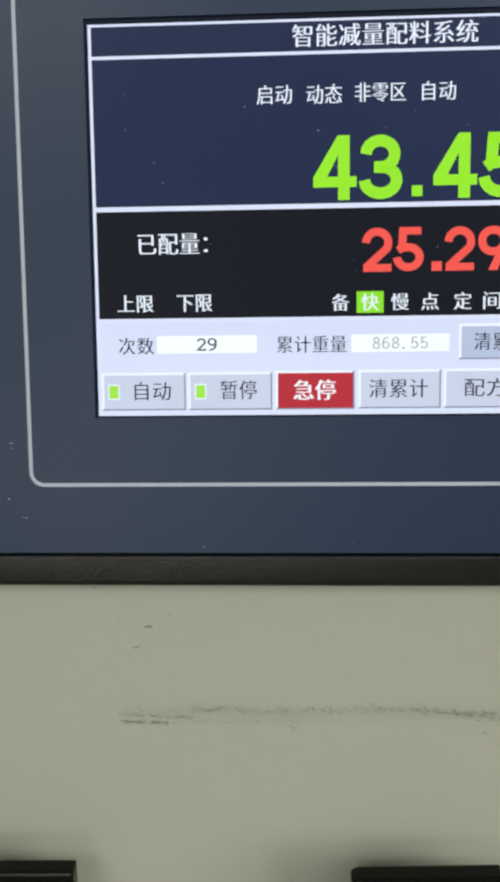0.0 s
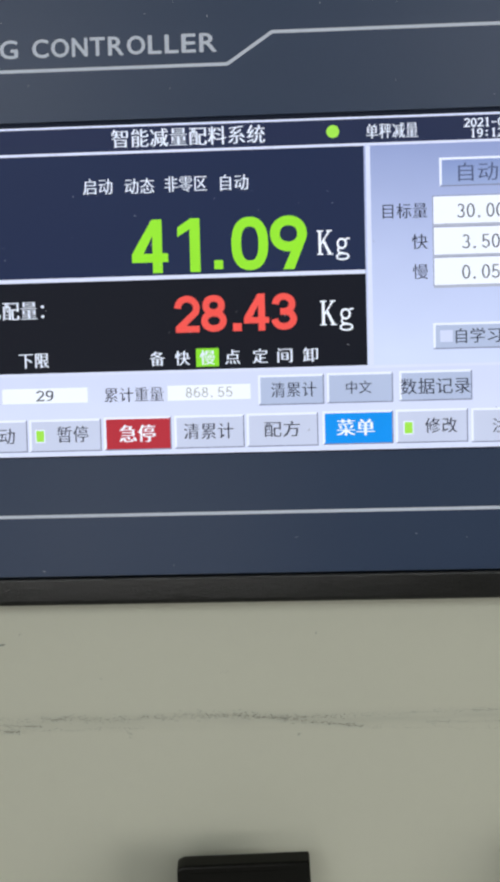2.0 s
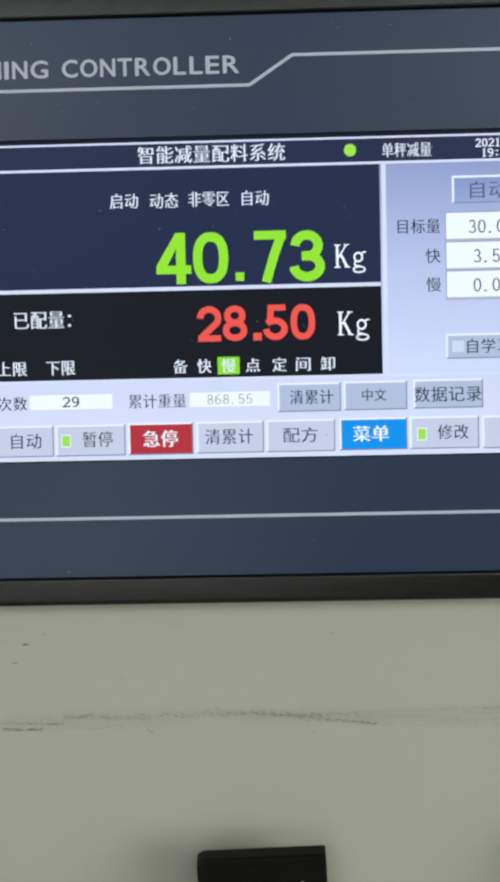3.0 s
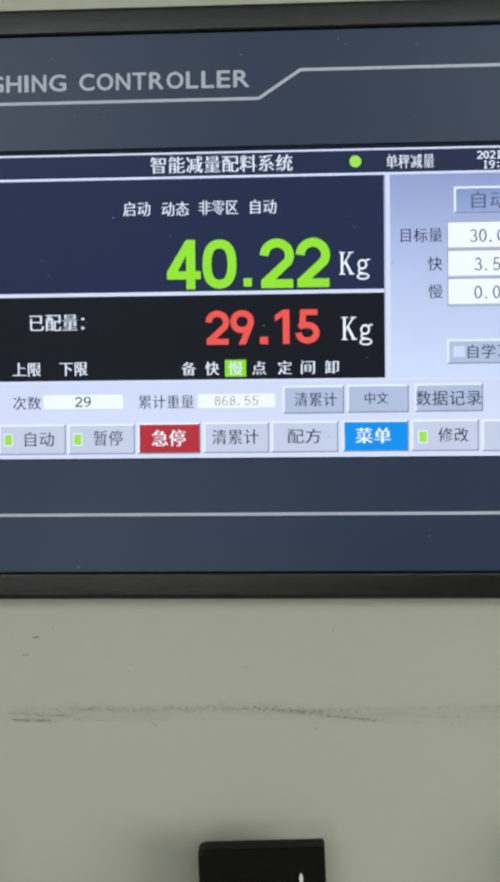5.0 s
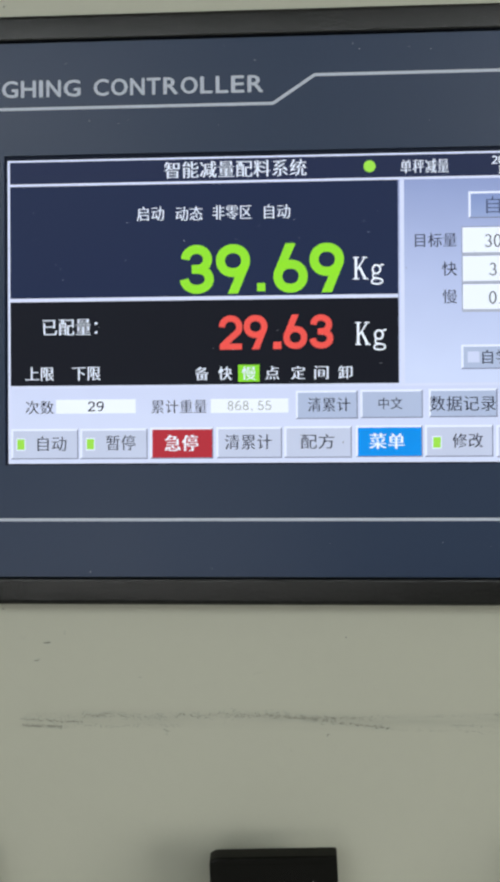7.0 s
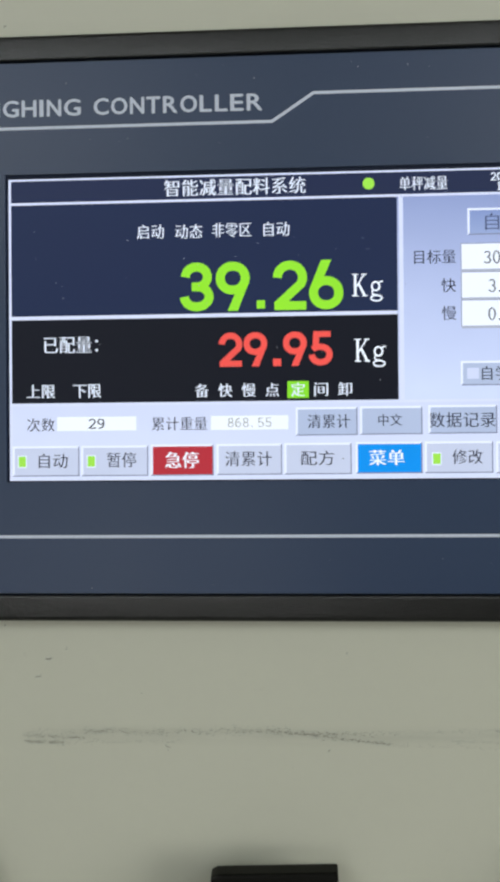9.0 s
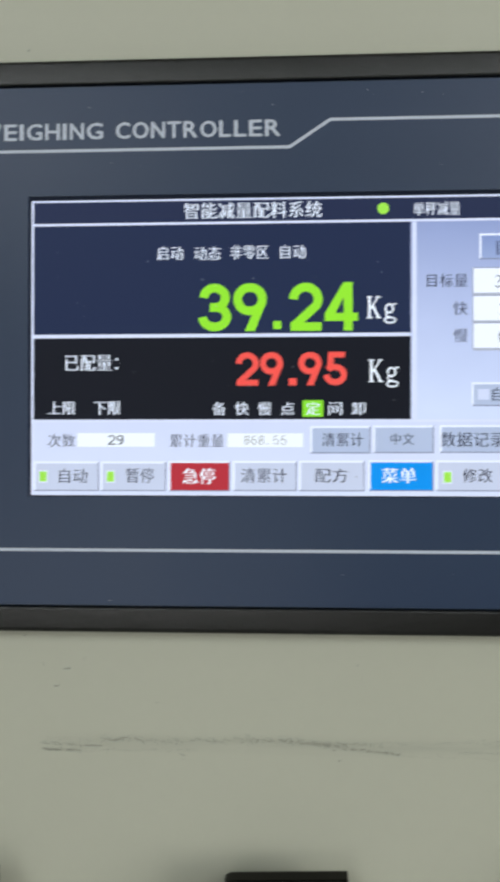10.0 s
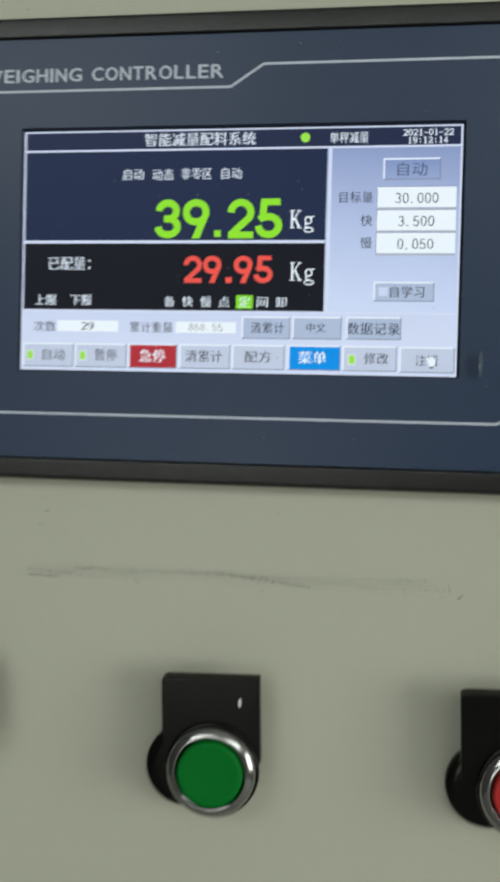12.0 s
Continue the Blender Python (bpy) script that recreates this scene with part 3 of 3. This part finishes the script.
def unit(x, z, k):
    """The unit Kg in a thin serif face: x, z its left foot, k its capital height (millimetres)."""
    b = bmesh.new()

    def q(pts):
        return [(x + px * k, z + pz * k) for px, pz in pts]

    ribbon(b, q([(0.13, 0.0), (0.13, 1.0)]), 0.115 * k, Y2)
    ribbon(b, q([(0.15, 0.40), (0.53, 0.98)]), 0.065 * k, Y2)
    ribbon(b, q([(0.27, 0.58), (0.55, 0.02)]), 0.115 * k, Y2)
    for xa, xb, zz in ((0.0, 0.27, 0.975), (0.0, 0.27, 0.025), (0.40, 0.64, 0.975), (0.43, 0.68, 0.025)):
        ribbon(b, q([(xa, zz), (xb, zz)]), 0.055 * k, Y2)
    ribbon(b, q(super_ring(1.03, 0.44, 0.17, 0.19, 2.0, 20)), 0.085 * k, Y2, True)
    ribbon(b, q(super_ring(1.06, -0.09, 0.24, 0.12, 2.2, 20)), 0.075 * k, Y2, True)
    ribbon(b, q([(0.92, 0.29), (0.87, 0.17), (0.90, 0.08), (1.12, 0.04)]), 0.075 * k, Y2)
    ribbon(b, q([(1.17, 0.57), (1.26, 0.65), (1.36, 0.64)]), 0.07 * k, Y2)
    return part("unit_text", b, WHITE, display, "white letters Kg")


unit(19.2, 7.1, 6.2)
unit(19.7, -10.9, 6.3)

# lower rows of fields and keys
written("count_label", "次数", -72.0, -64.2, -25.6, -29.3, Y2, INKY, display)
layer("count_field", [(-63.5, -41.1, -29.2, -25.3)], WHITE, Y1, "white entry field")
figures("count_text", "29", -54.6, -50.0, -25.9, -28.6, Y2, INKY, display, 0.12)
written("total_label", "累计重量", -36.6, -21.3, -25.6, -29.3, Y2, INKY, display)
layer("total_field", [(-20.2, 1.3, -29.3, -25.4)], WHITE, Y1, "white entry field")
figures("total_text", "868.55", -15.6, -3.3, -26.0, -28.6, Y2, PALE_INK, display)


def corner(name, pts, mat):
    """One bent edge strip."""
    b = bmesh.new()
    polygon(b, pts, Y2)
    return part(name, b, mat, display)


def key(x0, x1, z1, z0, face, text=None, tx=(), mat=None, bold=0.0, label="grey on-screen key with raised edge", lamp=None, strong=False):
    """An on-screen key: face, light and dark edges, its caption and its lamp."""
    layer("key_face", [(x0, x1, z0, z1)], face, Y1, label)
    e, d = 0.6, 0.32
    corner("key_edge", [(x0, z0), (x0 + e, z0 + e), (x0 + e, z1 - e), (x1 - e, z1 - e), (x1, z1), (x0, z1)], EDGE_HI)
    corner("key_edge", [(x0, z0), (x1, z0), (x1, z1), (x1 - d, z1 - d), (x1 - d, z0 + d), (x0 + d, z0 + d)], EDGE_LO)
    if lamp:
        layer("key_lamp_rim", [(lamp[0] - 0.15, lamp[1] + 0.05, -39.5, -36.0)], EDGE_HI, Y2)
        layer("key_lamp", [(lamp[0] + 0.15, lamp[1] - 0.2, -39.2, -36.3)], LED, Y3, "small green key lamp")
    if text:
        written("key_text", text, tx[0], tx[1], tx[2], tx[3], Y3, mat or KEY_INK, display, bold)


key(3.3, 20.3, -23.3, -31.1, KEY_DIM, "清累计", (6.7, 18.2, -25.3, -29.1))
key(21.0, 38.0, -23.2, -31.0, KEY_DIM, "中文", (26.0, 32.4, -25.4, -28.6))
key(39.6, 58.2, -23.1, -30.9, KEY_DIM, "数据记录", (39.9, 57.7, -25.1, -29.2))
key(-76.2, -57.2, -33.4, -41.9, KEY, "自动", (-68.7, -60.6, -35.5, -39.6), lamp=(-74.6, -72.2))
key(-56.7, -37.8, -33.4, -41.9, KEY, "暂停", (-49.3, -41.3, -35.3, -39.5), lamp=(-55.0, -52.6))
key(-37.1, -19.5, -33.2, -41.9, STOP, "急停", (-32.9, -23.8, -35.3, -39.8), WHITE, 0.16, "dark red on-screen emergency stop key")
key(-18.7, -0.5, -33.2, -41.8, KEY, "清累计", (-16.2, -3.4, -35.3, -39.4))
key(0.1, 18.6, -33.1, -41.8, KEY, "配方", (4.7, 13.8, -35.3, -39.3), INKY)
key(19.7, 37.9, -33.0, -41.7, MENU, "菜单", (23.5, 32.9, -35.2, -39.4), WHITE, 0.16, "bright blue on-screen menu key")
key(38.5, 57.0, -33.0, -41.7, KEY, "修改", (46.0, 54.1, -35.3, -39.2), lamp=(40.6, 43.0))
key(57.8, 76.3, -33.1, -41.9, KEY, "注销", (63.3, 70.6, -35.8, -39.5))

# settings field
key(50.7, 69.9, 30.7, 23.4, KEY_FLAT, "自动", (55.5, 65.4, 29.2, 24.6), FAINT, 0.0, "flat blue-grey on-screen key")
for text, x0, z in (("目标量", 36.2, 17.6), ("快", 43.5, 9.7), ("慢", 43.6, 2.1)):
    written("setting_label", text, x0, 47.4, z + 1.9, z - 1.9, Y2, KEY_INK, display)
for text, z, x0, x1 in (("30.000", 17.2, 54.9, 69.5), ("3.500", 9.4, 56.1, 68.3), ("0.050", 1.7, 56.0, 68.2)):
    layer("setting_field", [(49.0, 75.4, z - 3.15, z + 3.75)], WHITE, Y1, "white entry field")
    corner("field_edge", [(48.8, z - 3.45), (49.0, z - 3.45), (49.0, z + 3.75), (75.4, z + 3.75), (75.4, z + 3.95), (48.8, z + 3.95)], EDGE_LO)
    layer("field_shadow", [(49.0, 75.4, z - 3.9, z - 3.15)], SHADE, Y1)
    figures("setting_text", text, x0, x1, z + 1.75, z - 1.75, Y2, FIELD_INK, display)
key(48.5, 68.9, -11.1, -17.8, KEY_DIM, "自学习", (54.2, 65.5, -12.6, -16.4))
layer("tick_box", [(50.2, 53.4, -16.0, -13.0)], TRAY, Y3, "empty tick box")
bm = bmesh.new()
polygon(bm, [(68.4 + (x - 68.4) * 0.8, -38.2 + (z + 38.2) * 0.85) for x, z in (
    (66.4, -36.5), (67.0, -36.2), (67.9, -37.3), (67.6, -35.9), (68.2, -35.8), (68.6, -37.0), (68.8, -35.9), (69.4, -36.0), (69.4, -37.2), (70.0, -36.6),
    (70.4, -36.9), (70.2, -38.8), (69.6, -40.0), (67.9, -40.0))], Y3 - 0.00006)
part("pointer", bm, WHITE, display, "white pointer mark")
layer("pointer_foot", [(68.0, 69.4, -40.3, -39.75)], INKY, Y3 - 0.00006)

# turning numerals
DIGITS = "0123456789"
green_wheels = [digit_wheel("weight_digit", DIGITS, a, b, *GZ, big_glyph, [NAVY, LIME], display, "bright green weight digit", 9.5, 13.7) for a, b in G_WIN]
red_wheels = [digit_wheel("batch_digit", DIGITS, a, b, *RZ, big_glyph, [DEEP, CORAL], display, "coral red batch digit", 6.6, 9.5) for a, b in R_WIN]


def small_glyph(bm, ch, w, h, y):
    """A figure in the narrow face of the date, in a box round the origin."""
    one = bmesh.new()
    for kind, pts in THIN[ch]:
        ribbon(one, [((px / 0.70 - 0.5) * w / 1.35, (pz - 0.5) * h) for px, pz in pts], 0.15 * h, y, kind == "ring", 1)
    for v in one.verts:
        v.co.x *= 1.35
    tmp = bpy.data.meshes.new("tmp")
    one.to_mesh(tmp)
    one.free()
    bm.from_mesh(tmp)
    bpy.data.meshes.remove(tmp)


sec_wheels = [digit_wheel("seconds_digit", DIGITS, a, b, *SEC_Z, small_glyph, [TITLE, SNOW], display, "small white seconds digit", 1.51, 2.1) for a, b in SEC]


def state_plate():
    """A two-sided plate: one word on each face."""
    w, h = (STATE[1] - STATE[0]) / 2, (STATE[3] - STATE[2]) / 2
    b = bmesh.new()
    slab(b, -w / 1000, w / 1000, -h / 1000, h / 1000, -0.0001, 0.0001)
    ob = part("state_plate", b, NAVY, display, "dark plate with the settled or moving word")
    ob.location = ((STATE[0] + STATE[1]) / 2000, FACE + 0.00025, (STATE[2] + STATE[3]) / 2000)
    return ob


bm = bmesh.new()
rect(bm, STATE[0] - 1.5, STATE[1] + 1.5, STATE[2] - 1.0, STATE[3] + 1.0, FACE + 0.0030)
part("state_recess", bm, NAVY, display)
state = state_plate()
moving = written("state_text", "动态", -3.75, 3.75, 2.0, -2.0, -0.00016, SNOW, None, 0.07)
settled = written("state_text", "稳", -1.9, 1.9, 2.0, -2.0, -0.00016, SNOW, None, 0.07)
for v in settled.data.vertices:
    v.co = (v.co.x, -v.co.y, -v.co.z)
for ob in (moving, settled):
    me_b = bmesh.new()
    me_b.from_mesh(state.data)
    first = len(me_b.faces)
    me_b.from_mesh(ob.data)
    me_b.faces.ensure_lookup_table()
    for f in me_b.faces[first:]:
        f.material_index = 1
    me_b.to_mesh(state.data)
    me_b.free()
    bpy.data.objects.remove(ob)
state.data.materials.append(SNOW)


# ---- buttons under the controller ----
def lathe(profile, n=40):
    """A turned body: profile of (radius, y) in millimetres, round the y axis."""
    b = bmesh.new()
    rows = []
    for r, y in profile:
        rows.append([b.verts.new((r * math.cos(2 * math.pi * i / n) / 1000, y / 1000, r * math.sin(2 * math.pi * i / n) / 1000)) for i in range(n)] if r > 0
                    else [b.verts.new((0, y / 1000, 0))])
    for p, q in zip(rows, rows[1:]):
        for i in range(n):
            j = (i + 1) % n
            if len(p) == 1:
                b.faces.new((p[0], q[j], q[i]))
            elif len(q) == 1:
                b.faces.new((p[i], p[j], q[0]))
            else:
                b.faces.new((p[i], p[j], q[j], q[i]))
    bmesh.ops.recalc_face_normals(b, faces=b.faces)
    return b


def holder_block(w, z0, z1, y0, y1, cut=(1.8, 0.8)):
    """A legend holder: a thick plate with one trimmed upper corner, a chamfered upper edge and a softened rim."""
    b = bmesh.new()
    rim = [(-w / 2, z0), (w / 2, z0), (w / 2, z1), (-w / 2 + cut[0], z1), (-w / 2, z1 - cut[1])]
    front = [b.verts.new((x / 1000, y0 / 1000, (z - (1.2 if z > (z0 + z1) / 2 else 0.0)) / 1000)) for x, z in rim]
    back = [b.verts.new((x / 1000, y1 / 1000, z / 1000)) for x, z in rim]
    b.faces.new(front)
    b.faces.new(back[::-1])
    for i in range(5):
        b.faces.new((front[i], back[i], back[(i + 1) % 5], front[(i + 1) % 5]))
    bmesh.ops.recalc_face_normals(b, faces=b.faces)
    bmesh.ops.bevel(b, geom=list(b.edges), offset=0.0006, segments=2, affect="EDGES", profile=0.6)
    return b


def holder_parts(top):
    """What the three holders share: a neck out of the sheet and the plate on it, hung slightly askew."""
    part("neck", lathe([(0, -0.02), (12.5, -0.02), (12.5, -11.0), (0, -11.0)]), BLACK, top)
    return part("legend_holder", holder_block(34.4, 3, 32.9, -14.6, -10.4), BLACK, top, "glossy black legend holder")


def push_button(x, z, cap_mat, label, cap_label, dx=1.2, disc=-12.0):
    top = tagged(new("push_button"), label, "button", "buttons under the controller")
    top.matrix_world = pose(x / 1000, ENCLOSURE, CZ + z / 1000, 0, -2.0, 0)
    # low black disc on the sheet, set left of the button's axis
    g = lathe([(0, -0.02), (14.2, -0.02), (14.6, -0.8), (14.4, -3.6), (13.6, -4.6), (10, -4.8), (0, -4.8)])
    bmesh.ops.translate(g, verts=g.verts, vec=(disc / 1000, 0, -0.0024))
    part("disc", g, BLACK, top, "round black disc against the sheet", True)
    holder = holder_parts(top)
    g = bmesh.new()
    slab(g, -0.0138, 0.0138, 0.0190, 0.0300, -0.01472, -0.0145, 0.0)
    part("legend_window", g, BLACK, holder)
    # small raised white spot towards the right of the plate
    g = lathe([(0, -15.8), (1.0, -15.8), (1.0, -15.2), (0.7, -14.4), (0, -14.4)], 10)
    for v in g.verts:
        v.co.x, v.co.z = v.co.x * 0.5 + 0.0105, v.co.z * 1.5 + 0.0240
    part("nib", g, NIB, holder, "small white nib")
    shift = Matrix.Translation((dx / 1000, 0, 0.0006))
    for name, profile, mat, text in (
            ("flange", [(0, -13.5), (16.0, -13.5), (16.4, -14.2), (16.5, -15.0), (16.3, -15.8), (16.0, -16.2), (15.4, -16.15), (0, -16.0)], BLACK, "glossy black ring round the collar"),
            ("collar", [(0, -16.05), (15.0, -16.05), (15.4, -16.4), (15.4, -17.6), (15.0, -18.4), (14.2, -19.0), (13.2, -19.5), (12.6, -19.7), (12.2, -19.6), (12.0, -19.2), (11.9, -16.6), (0, -16.6)], CHROME, "worn chrome collar"),
            ("cap", [(0, -16.65), (11.3, -16.65), (11.3, -20.4), (11.0, -20.9), (10.4, -21.1), (9.2, -21.0), (6, -20.9), (0, -20.9)], cap_mat, cap_label)):
        g = lathe(profile, 48)
        bmesh.ops.transform(g, verts=g.verts, matrix=shift)
        part(name, g, mat, top, text, True)
    return top


push_button(-2.3, -180.4, GREEN, "green push button with chrome collar and black legend holder", "green plastic cap", 0.5, -11.4)
push_button(99.5, -179.5, RED, "red push button with chrome collar and black legend holder", "red plastic cap", 3.9, -7.6)


def pilot_holder():
    top = tagged(new("indicator_holder"), "black legend holder with white paper label reading power indication", "label holder")
    top.matrix_world = pose(-0.1013, ENCLOSURE, CZ - 0.1809, 0, -1.2, 0)
    holder = holder_parts(top)
    g = bmesh.new()
    slab(g, -0.0136, 0.0134, 0.0180, 0.0286, -0.0151, -0.0145, 0.0002)
    paper = part("paper_label", g, PAPER, holder, "white printed paper label")
    written("label_text", "电源指示", -10.6, 12.3, 25.6, 21.0, -0.01516, INK, holder)
    return top


pilot_holder()

# ---- wear and dust ----
RUNS = [((-76, -116.2), (-58, -117.0), 150, 0.35, 0.8), ((-75.5, -118.0), (-64, -118.3), 150, 0.28, 0.8), ((-74, -115.0), (-60, -115.0), 70, 0.45, 0.6), ((-58, -114.9), (-46, -114.8), 110, 0.55, 0.8),
        ((-64, -118.3), (-30, -117.6), 120, 0.35, 0.55), ((-46, -115.2), (-22, -114.6), 150, 0.5, 0.75), ((-35, -118.4), (-33.4, -119.6), 12, 0.30, 0.8),
        ((-22, -114.5), (0, -114.3), 170, 0.55, 0.8), ((-6, -114.4), (14, -115.8), 190, 0.45, 0.9), ((4, -114.7), (24, -115.0), 120, 0.35, 0.7),
        ((14, -116.4), (29, -117.8), 110, 0.28, 0.9), ((20, -114.9), (62, -113.6), 190, 0.35, 0.55), ((29, -118.0), (78, -119.2), 130, 0.30, 0.5),
        ((46, -116.9), (76, -116.9), 110, 0.25, 0.7), ((58, -114.0), (70, -113.4), 50, 0.2, 0.8), ((76.8, -114.6), (77.6, -116.9), 22, 0.35, 1.0), ((79.8, -119.4), (81.8, -118.2), 22, 0.25, 1.0)]
flecks("scuff_mark", RUNS, SCUFF, cabinet, ENCLOSURE - 0.00006, 0.14, 3, "long dark scuff along the sheet", 2.6)
SPECKS = [((-68.8, -94.5), (-66.8, -94.2), 9, 0.12, 1.0), ((-72.4, -99.8), (-70.4, -99.2), 8, 0.25, 0.7), ((-63.2, -92), (-62.8, -90.8), 4, 0.1, 0.8), ((-75.5, -93.6), (-74.4, -92.6), 5, 0.3, 0.6),
          ((-81, -84.9), (-80.4, -84.5), 3, 0.1, 0.9), ((-106.5, -90.8), (-105.9, -90.6), 4, 0.1, 1.1), ((-111.8, -92.7), (-111.4, -92.5), 3, 0.1, 1.0), ((-9, -102.9), (-6.5, -102.3), 6, 0.2, 0.7),
          ((-41.4, -104.1), (-41.0, -103.9), 2, 0.1, 0.6), ((16.9, -92.6), (17.3, -91.6), 4, 0.15, 0.7), ((11.4, -120.2), (12.2, -119.4), 6, 0.15, 0.8), ((1.2, -124.8), (1.6, -124.6), 2, 0.1, 0.8),
          ((109.5, -104.1), (109.9, -103.9), 3, 0.1, 0.8), ((116.4, -115.6), (117.0, -115.4), 3, 0.1, 0.7), ((112.0, 88.9), (112.5, 90.6), 9, 0.2, 1.0), ((-80.2, 88.2), (-79.8, 88.4), 3, 0.1, 1.0)]
flecks("speck", SPECKS, SCUFF, cabinet, ENCLOSURE - 0.00006, 0.24, 5, "dark chipped specks")
DUSTS = [((-100, 70), (100, 68), 9, 3.0, 1.0), ((-100, -67), (100, -66), 11, 4.0, 1.0), ((-86, 50), (86, 49), 7, 3.0, 0.9), ((98, 60), (99, -60), 7, 2.0, 1.0),
         ((85, 45), (87, -50), 5, 2.0, 1.0), ((-98, 60), (-97, -60), 5, 2.0, 1.0), ((-70, 20), (28, 15), 20, 8.0, 0.8), ((-70, -10), (28, -12), 9, 5.0, 0.8)]
flecks("dust", DUSTS, DUST, None, -0.0001, 0.15, 9, "pale dust specks on the controller front")["category"] = "dust"
GRIME = [((16.0, -37.6), (16.3, -37.5), 3, 0.08, 1.0), ((68.6, -20.3), (68.9, -20.2), 2, 0.08, 1.0), ((64.0, -33.0), (64.3, -33.0), 2, 0.06, 0.9), ((33.6, 10.2), (33.8, 9.8), 3, 0.1, 1.0),
         ((76.8, -2.0), (76.9, -8.0), 4, 0.3, 0.8), ((52.0, 13.8), (52.3, 13.9), 2, 0.08, 0.9), ((92.0, -18.0), (92.2, -18.0), 2, 0.05, 0.9)]
flecks("grime", GRIME, INK, None, -0.0001, 0.17, 12, "dark grime specks on the display glass", 1.0)["category"] = "dirt"


# ---- what changes in the clip ----
WEIGHTS = """0 4345|0.1 4363|0.3 4343|0.4 4304|0.5 4263|0.6 4216|0.7 4178|0.8 4157|1.0 4131|1.2 4114|1.3 4105|1.4 4103|1.5 4109|1.6 4122|1.7 4134
1.8 4128|1.9 4122|2.0 4109|2.2 4101|2.3 4096|2.4 4094|2.5 4096|2.6 4093|2.7 4086|2.9 4078|3.0 4073|3.1 4071|3.2 4072|3.5 4065|3.8 4058|4.1 4049|4.4 4039
4.6 4031|4.8 4026|4.9 4024|5.0 4022|5.1 4017|5.2 4014|5.4 4009|5.5 4006|5.6 4005|5.8 4006|5.9 4000|6.0 3992|6.1 3984|6.2 3981|6.3 3983|6.5 3986|6.7 3977
6.8 3969|7.1 3959|7.5 3952|7.8 3946|8.1 3941|8.4 3936|8.6 3932|8.8 3929|8.9 3926|9.2 3925|9.7 3924|9.9 3925|10.0 3924|10.2 3925|10.4 3924|10.8 3922|10.9 3923
11.4 3924|11.7 3925"""
BATCH = """0 2529|0.4 2620|0.8 2793|1.4 2843|2.1 2821|2.6 2850|3.1 2871|3.6 2886|4.1 2898|4.5 2908|4.8 2915|5.1 2925|5.6 2939|6.1 2959|6.7 2963|7.7 2978|8.2 2988
8.6 2995"""
SECONDS = "0 02|0.9 03|1.9 04|2.9 05|3.9 06|4.9 07|5.9 08|6.9 09|7.9 10|8.9 11|9.9 12|10.9 13|11.9 14"


def wheel_rows(wheel, changes):
    """Rows that turn a wheel step by step the shorter way; each change ends just before its time."""
    x, y, z = wheel.location
    f, at = 1 / FPS, None
    rows = []
    for t, d in changes:
        if at is None:
            at = d
            rows.append((0.0, at))
            continue
        step = (d - at + 5) % 10 - 5
        if not step:
            continue
        n = math.ceil(abs(step) / 2.4)
        end = t if n > 2 else t - f
        rows += [(end - f * (n - i), at + step * i / n) for i in range(n + 1)]
        at += step
    rows.append((12.0, at))
    return [(t, pose(x, y, z, 36.0 * a)) for t, a in rows]


def motions():
    for wheels, text in ((green_wheels, WEIGHTS), (red_wheels, BATCH), (sec_wheels, SECONDS)):
        table = [row.split() for row in text.replace("\n", "|").split("|")]
        for k, wheel in enumerate(wheels):
            walk(wheel, wheel_rows(wheel, [(float(t), int(v[k])) for t, v in table]))
    f = 1 / FPS
    y = FACE - 0.00012
    walk(step_mark, [(t, pose(x / 1000, y, -0.01835)) for t, x in ((0, -16.1), (0.1 + f, -16.1), (0.2 - f, -9.6), (8.4, -9.6), (8.4 + f, 4.05), (12.0, 4.05))])
    sx, sy, sz = state.location
    rows, a = [(0.0, 0)], 0
    for t in (9.4, 9.7, 10.2, 10.75):
        rows += [(t - 4 * f + i * f, a + 60 * i) for i in range(4)]
        a += 180
    rows.append((12.0, a))
    walk(state, [(t, pose(sx, sy, sz, v)) for t, v in rows])


motions()
